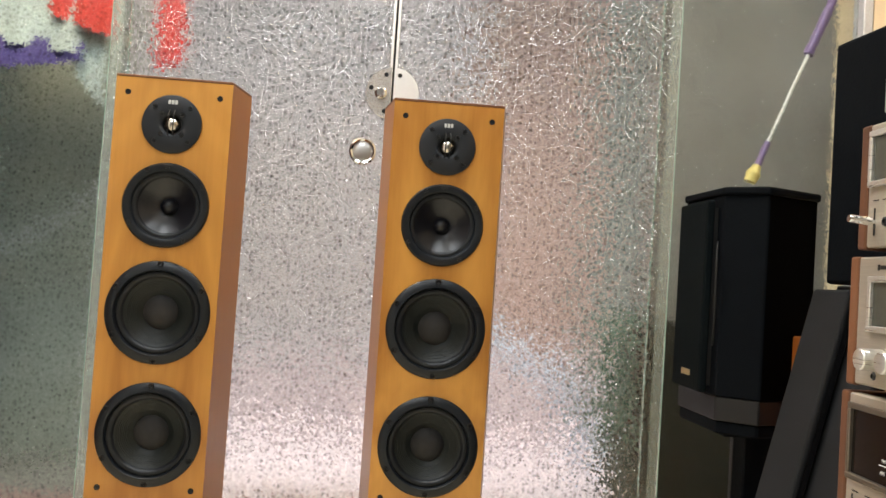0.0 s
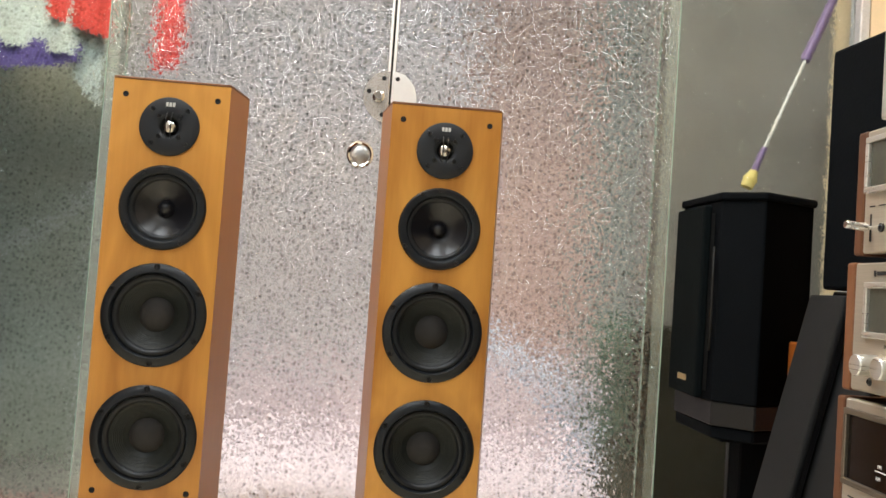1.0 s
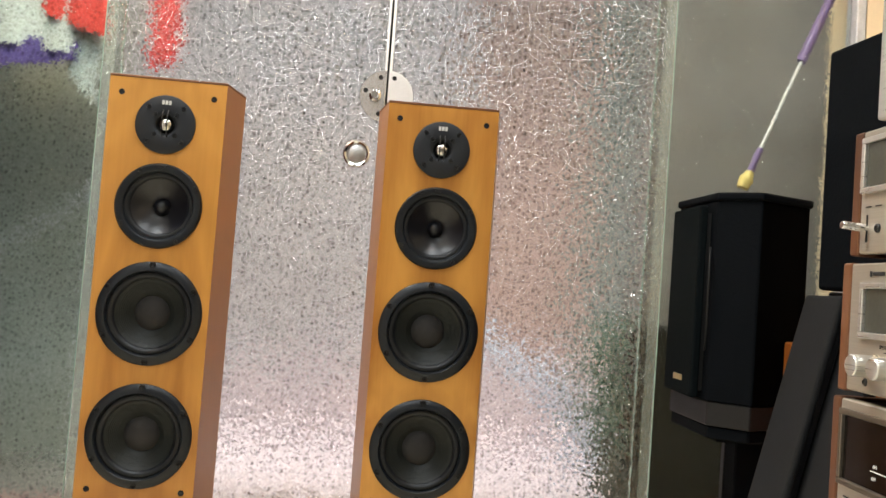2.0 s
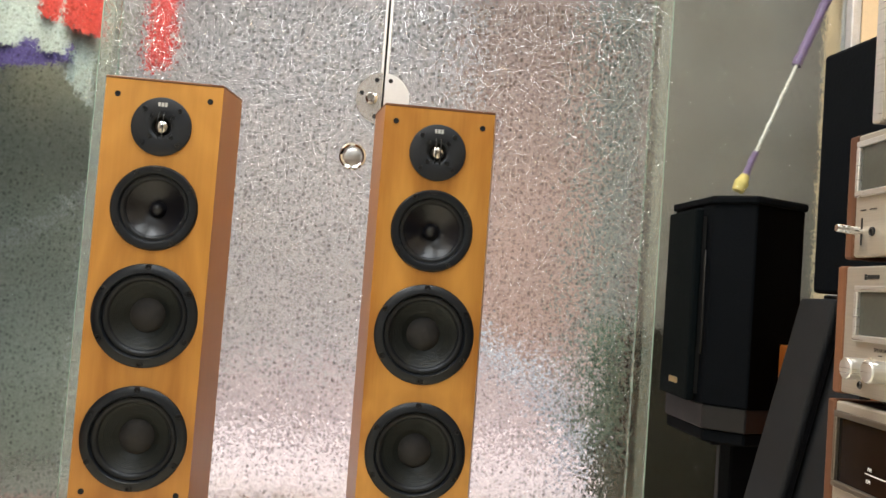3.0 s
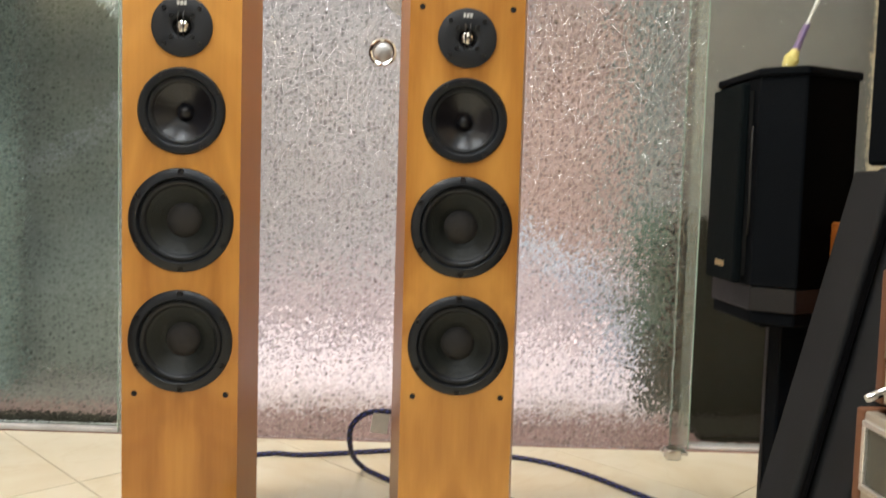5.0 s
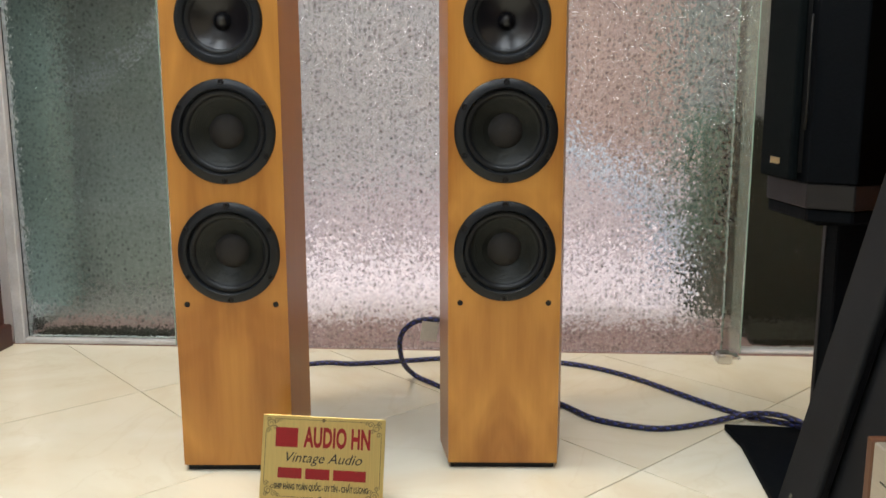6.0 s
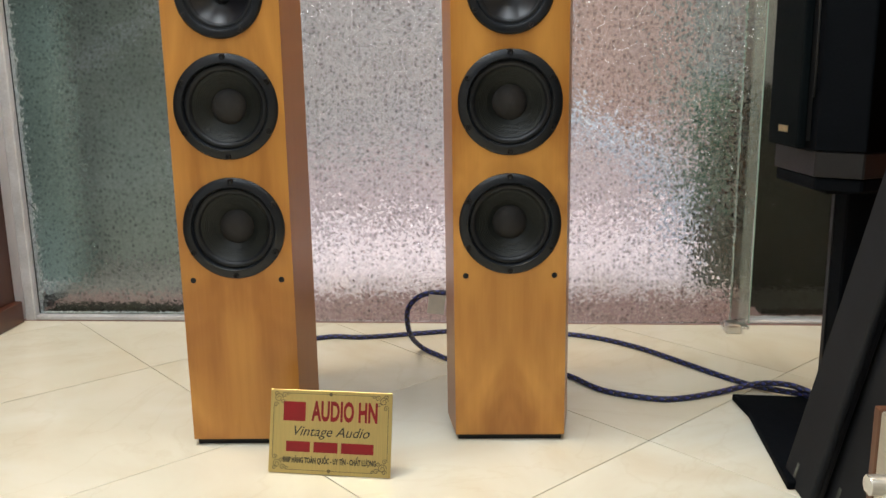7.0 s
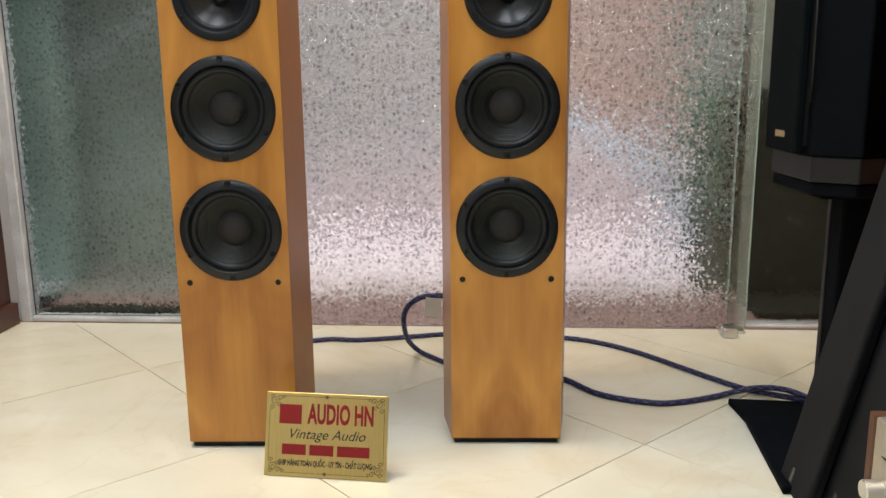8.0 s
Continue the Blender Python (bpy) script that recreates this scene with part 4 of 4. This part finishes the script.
def component(label, category, x, y, z0, z1, style, cheek="walnut"):
    """A silver fronted unit with walnut sides, its front towards -x, its far end at y."""
    h = z1 - z0
    u = thing("hifi_component", pose(x, y, z0), label, category, "stack of hi-fi components")
    part("case", box(0.016, DEEP, -LENGTH + 0.018, -0.018, 0.010, h - 0.006, 0.002), M["black"], u, "black metal case")
    for y0 in (-0.0175, -LENGTH):
        part("side_panel", box(0.0, DEEP, y0, y0 + 0.0175, 0.006, h - 0.002, 0.003, 2), M[cheek], u, "walnut side panel" if cheek == "walnut" else "silver metal side panel")
    face = part("front_panel", box(0.001, 0.0165, -LENGTH + 0.018, -0.018, 0.008, h - 0.003, 0.002), M["silver"], u, "brushed champagne front panel")
    for yy in (-0.05, -LENGTH + 0.05):
        for xx in (0.05, DEEP - 0.05):
            part("foot", moved(lathe(((0.0, 0.0), (0.014, 0.0), (0.016, 0.012), (0.0, 0.012)), 16, "z"), xx, yy, 0.0), M["black"], u)

    def window(y0, y1, a, b, inner, rim="bezel"):
        """A raised bezel round a recessed glass dial."""
        fr = part("dial_frame", box(-0.005, 0.001, y1, y0, a, a + 0.007, 0.001), M[rim], u)
        box_list = (box(-0.005, 0.001, y1, y0, b - 0.007, b, 0.001), box(-0.005, 0.001, y0 - 0.007, y0, a + 0.0072, b - 0.0072, 0.001), box(-0.005, 0.001, y1, y1 + 0.007, a + 0.0072, b - 0.0072, 0.001))
        for bm in box_list:
            part("dial_frame", bm, M[rim], u)
        part("dial", box(-0.0006, 0.0009, y1 + 0.0072, y0 - 0.0072, a + 0.0072, b - 0.0072), inner, u)

    def knob(yy, z, r, length, fluted=True):
        bm = lathe(((r * 0.95, 0.0), (r, 0.002), (r, length - 0.0015), (r - 0.0012, length), (r * 0.75, length - 0.0006), (0.0, length - 0.0006)), 40, "-x")
        k = part("knob", moved(bm, 0.001, yy, z), M["bezel"], u, "turned aluminium knob", 30)
        part("knob_base", moved(lathe(((r * 1.15, 0.0), (r * 1.15, 0.002), (r * 0.9, 0.0022)), 32, "-x"), 0.001, yy, z), M["silver"], k)

    def lever(yy, z, tilt):
        part("lever_slot", box(0.0, 0.0016, yy - 0.001, yy + 0.001, z - 0.016, z + 0.016), M["ink"], u)
        bm = lathe(((0.003, 0.0), (0.003, 0.004), (0.0052, 0.006), (0.0052, 0.029), (0.0042, 0.031), (0.0, 0.031)), 20, "-x")
        part("lever", turned(bm, Matrix.Translation((0.001, yy, z)) @ Matrix.Rotation(radians(tilt), 4, "Y")), M["chrome"], u, "polished lever switch", 35)

    def line(yy, z, w, t=0.0012, mat="ink"):
        part("print", box(-0.0002, 0.0016, yy - w / 2, yy + w / 2, z - t / 2, z + t / 2), M[mat], u)

    def words(text, yy, z, size, mat="ink", x=0.0008):
        bm = turned(letters(text, size, 0.0002), Matrix.Rotation(radians(-90), 4, "Z"))
        part("print", moved(bm, x, yy, z), M[mat], u)

    if style == "deck":
        window(-0.024, -0.20, h * 0.50, h - 0.012, M["meter"])
        lever(-0.034, h * 0.24, 4)
        for yy in (-0.056, -0.10, -0.14):
            part("jack", moved(lathe(((0.0, 0.0004), (0.0025, 0.0004), (0.003, 0.002), (0.005, 0.002), (0.0055, 0.0)), 20, "-x"), 0.001, yy, h * 0.235), M["screw"], u)
        line(-0.036, h * 0.40, 0.010)
        line(-0.056, h * 0.40, 0.012)
        line(-0.10, h * 0.40, 0.012)
    elif style == "amplifier":
        window(-0.046, -0.22, h * 0.44, h - 0.026, M["meter"])
        for k in range(7):
            part("badge_mark", box(-0.0002, 0.0016, -0.0665 - 0.0033 * k, -0.0642 - 0.0033 * k, h - 0.018, h - 0.0135), M["ink"], u)
        part("badge_mark", box(-0.0002, 0.0016, -0.0615, -0.0585, h - 0.019, h - 0.0125), M["ink"], u)
        knob(-0.074, h * 0.25, 0.0125, 0.028)
        knob(-0.116, h * 0.25, 0.0125, 0.028)
        knob(-0.165, h * 0.25, 0.0125, 0.028)
        words("SPEAKERS", -0.096, h * 0.39, 0.006)
        line(-0.096, h * 0.355, 0.006)
        part("jack", moved(lathe(((0.0, 0.0004), (0.0025, 0.0004), (0.003, 0.002), (0.005, 0.0)), 18, "-x"), 0.001, -0.058, h * 0.13), M["screw"], u)
    elif style == "receiver":
        window(-0.024, -0.36, h * 0.38, h - 0.014, M["display"], "bronze")
        words("FM", -0.097, h * 0.58, 0.006, "white_ink", -0.001)
        words("AM", -0.095, h * 0.50, 0.006, "white_ink", -0.001)
        part("print", box(-0.0009, 0.0, -0.30, -0.088, h * 0.545, h * 0.552), M["white_ink"], u)
        lever(-0.034, h * 0.18, -24)
        knob(-0.080, h * 0.20, 0.0068, 0.022)
        knob(-0.120, h * 0.20, 0.0068, 0.022)
        line(-0.04, h * 0.30, 0.012)
        line(-0.068, h * 0.30, 0.014)
        part("jack", moved(lathe(((0.0, 0.0004), (0.003, 0.0004), (0.0036, 0.0)), 18, "-x"), 0.001, -0.052, h * 0.24), M["ink"], u)
    elif style == "mixer":
        for k in range(3):
            knob(-0.05 - 0.05 * k, h * 0.62, 0.013, 0.024)
            knob(-0.05 - 0.05 * k, h * 0.30, 0.013, 0.024)
        line(-0.05, h * 0.80, 0.016)
    return u


component("silver hi-fi unit with knobs at the bottom of the stack", "amplifier", 0.45, -1.134, 0.0, 0.228, "mixer")
component("silver tuner with walnut sides in the hi-fi stack", "tuner", 0.465, -1.196, 0.228, 0.418, "deck")
component("silver receiver with dark dial window and walnut sides", "receiver", 0.48, -1.206, 0.418, 0.584, "receiver")
component("silver amplifier with meter window and turned knobs", "amplifier", 0.48, -1.214, 0.584, 0.745, "amplifier")
component("silver cassette deck with lever switch and walnut sides", "tape deck", 0.48, -1.226, 0.745, 0.902, "deck")
component("plain silver unit with metal sides on the hi-fi stack", "amplifier", 0.48, -1.27, 0.902, 1.06, "plain", "bezel")
top_unit = thing("black_component", pose(0, 0, 0), "black metal component box on top of the hi-fi stack", "amplifier")
part("case", box(0.485, 0.78, -1.68, -1.285, 1.066, 1.19, 0.003), M["black"], top_unit)
for tx in (0.52, 0.74):
    for ty in (-1.64, -1.33):
        part("foot", box(tx - 0.012, tx + 0.012, ty - 0.012, ty + 0.012, 1.0575, 1.067), M["black"], top_unit)


# ---- wood trim at the side wall ----
wains = thing("wood_wall_unit", pose(0, 0, 0), "dark red wooden wall unit with a stepped plinth", "cabinet")
part("side", box(-1.344, -1.322, -1.6, -0.030, 0.058, 1.9, 0.002), M["darkwood"], wains)
part("plinth", box(-1.344, -1.302, -1.6, -0.030, 0.0, 0.060, 0.004, 2), M["darkwood"], wains)


# ---- things in the yard ----
def cloth(name, x0, x1, z_top, z_low, y, wave, material, label, parent, tilt=0.0):
    """A hanging sheet with folds and thickness; z_low(s) gives the hem for s from 0 to 1."""
    bm = bmesh.new()
    nu, nv = 24, 12
    for side in (0, 1):
        grid = []
        for i in range(nu + 1):
            s = i / nu
            col = []
            for j in range(nv + 1):
                q = j / nv
                z = z_top + (z_low(s) - z_top) * q
                yy = y + wave * math.sin(s * 17 + q * 2) * (0.3 + 0.7 * q) + 0.004 * side
                col.append(bm.verts.new((x0 + (x1 - x0) * s + tilt * q, yy, z)))
            grid.append(col)
        for i in range(nu):
            for j in range(nv):
                bm.faces.new((grid[i][j], grid[i + 1][j], grid[i + 1][j + 1], grid[i][j + 1]))
    return part(name, bm, material, parent, label, 60)


awning = thing("awning", pose(0, 0, 0), "white awning with purple hem and red panels on a rail", "awning")
part("rail", box(-1.345, -0.68, 0.12, 0.18, 1.745, 1.765, 0.003), M["alu"], awning)
cloth("canopy", -1.34, -1.0, 1.75, lambda s: 1.27 - 0.03 * s, 0.13, 0.012, M["white_cloth"], "white canvas canopy", awning)
cloth("hem", -1.34, -0.99, 1.275, lambda s: 1.19 + 0.05 * abs(s - 0.4), 0.135, 0.01, M["purple"], "purple hem", awning)
cloth("side_panel", -1.02, -0.93, 1.75, lambda s: 1.10 + 0.1 * (1 - s), 0.16, 0.012, M["white_cloth"], "grey white side flap", awning)
cloth("red_panel", -1.08, -0.90, 1.75, lambda s: 1.29 + 0.05 * (1 - s), 0.115, 0.008, M["redcloth"], "red fabric panel", awning)
cloth("red_panel", -0.80, -0.72, 1.75, lambda s: 1.22 + 0.03 * s, 0.16, 0.012, M["redcloth"], "red fabric panel", awning)

mop = thing("mop", pose(0.876, 0.008, 1.044, 0, 21.8, 0), "purple and white mop handle leaning outside the glass", "mop")
part("lower_sleeve", moved(lathe(((0.0, 0.0), (0.010, 0.0), (0.008, 0.075), (0.0, 0.075)), 16, "z"), 0, 0, 0.0), M["purple_plastic"], mop)
part("pole", moved(lathe(((0.0, 0.0), (0.0045, 0.0), (0.0045, 0.27), (0.0, 0.27)), 16, "z"), 0, 0, 0.074), M["white_plastic"], mop)
part("grip", moved(lathe(((0.0, 0.0), (0.013, 0.0), (0.013, 0.40), (0.0, 0.40)), 16, "z"), 0, 0, 0.343), M["purple_plastic"], mop)
part("tip", moved(lathe(((0.0, 0.0), (0.016, 0.0), (0.019, 0.025), (0.010, 0.05)), 16, "z"), 0, 0, -0.045), M["yellow"], mop)


# bluish light streak in the door glass, made as a pale tube
hose = thing("hose", pose(0, 0, 0), "pale blue tube made for a bluish streak of light outside the glass door", "hose")
part("streak_tube", tube([(0.063, 0.72, 0.028), (0.073, 0.72, 0.25), (0.163, 0.70, 0.479), (0.263, 0.70, 0.489), (0.386, 0.70, 0.417), (0.521, 0.72, 0.331), (0.621, 0.80, 0.165), (0.661, 0.86, 0.026)], 0.030, 14, 6), M["streak_blue"], hose)


def shrub():
    s = thing("potted_shrub", pose(0.70, 0.42, -0.004), "leafy green potted shrub outside the glass door", "plant")
    part("pot", lathe(((0.0, 0.0), (0.075, 0.0), (0.10, 0.18), (0.105, 0.2), (0.09, 0.2), (0.085, 0.17), (0.0, 0.17)), 24, "z"), M["pot"], s, smooth=40)
    rng = random.Random(4)
    for k in range(5):
        a = k * 1.26
        part("stem", tube([(0.02 * math.cos(a), 0.02 * math.sin(a), 0.17), (0.05 * math.cos(a), 0.05 * math.sin(a), 0.4), (0.09 * math.cos(a), 0.07 * math.sin(a), 0.62)], 0.005, 6, 4), M["leaf"], s)
    bm = bmesh.new()
    for k in range(420):
        a, r, z = rng.uniform(0, 6.28), rng.uniform(0.01, 0.10), rng.uniform(0.22, 0.60)
        m = Matrix.Translation((r * math.cos(a), r * math.sin(a), z)) @ Euler((rng.uniform(-1, 1), rng.uniform(-1, 1), a)).to_matrix().to_4x4()
        vs = [bm.verts.new(m @ Vector(p)) for p in ((0, 0, 0), (0.022, 0.012, 0.004), (0.055, 0, 0), (0.022, -0.012, 0.004))]
        bm.faces.new(vs)
    tagged(part("foliage", bm, M["leaf"], s), kind="stuff")
    return s


shrub()

# ---- floor tiles ----
floor = structure("floor", box(X0, X1, Y0, -0.001, -0.06, -0.0025), M["grout"], "polished cream tile floor laid diagonally")
TA = radians(44.11)
E1, E2 = Vector((math.cos(TA), math.sin(TA))), Vector((-math.sin(TA), math.cos(TA)))
T0, TS, GAP = Vector((0.247, -0.753)), 0.5, 0.0009


def clipped(poly, axis, limit, keep_less):
    out = []
    for p, q in zip(poly, poly[1:] + poly[:1]):
        a, b = p[axis] - limit, q[axis] - limit
        if keep_less:
            a, b = -a, -b
        if a >= 0:
            out.append(p)
        if (a >= 0) != (b >= 0):
            out.append(p + (q - p) * (a / (a - b)))
    return out


whole = None
for i in range(-9, 9):
    for j in range(-9, 9):
        c = T0 + E1 * TS * (i + 0.5) + E2 * TS * (j + 0.5)
        hs = TS / 2 - GAP
        corners = [c + E1 * hs * a + E2 * hs * b for a, b in ((-1, -1), (1, -1), (1, 1), (-1, 1))]
        poly = corners
        for axis, limit, less in ((0, X0, False), (0, X1, True), (1, Y0, False), (1, -0.002, True)):
            poly = clipped(poly, axis, limit, less) if poly else poly
        if len(poly) < 3:
            continue
        if len(poly) == 4 and all((a - b).length < 1e-6 for a, b in zip(poly, corners)):
            if whole is None:
                whole = part("tile", prism([(p.x - c.x, p.y - c.y) for p in poly], -0.010, 0.0, 0.0006), M["tile"], floor)
                ob = whole
            else:
                ob = new("tile", whole.data)
                ob.parent = floor
        else:
            ob = part("tile", prism([(p.x - c.x, p.y - c.y) for p in poly], -0.010, 0.0), M["tile"], floor)
        ob.location = (c.x, c.y, 0)
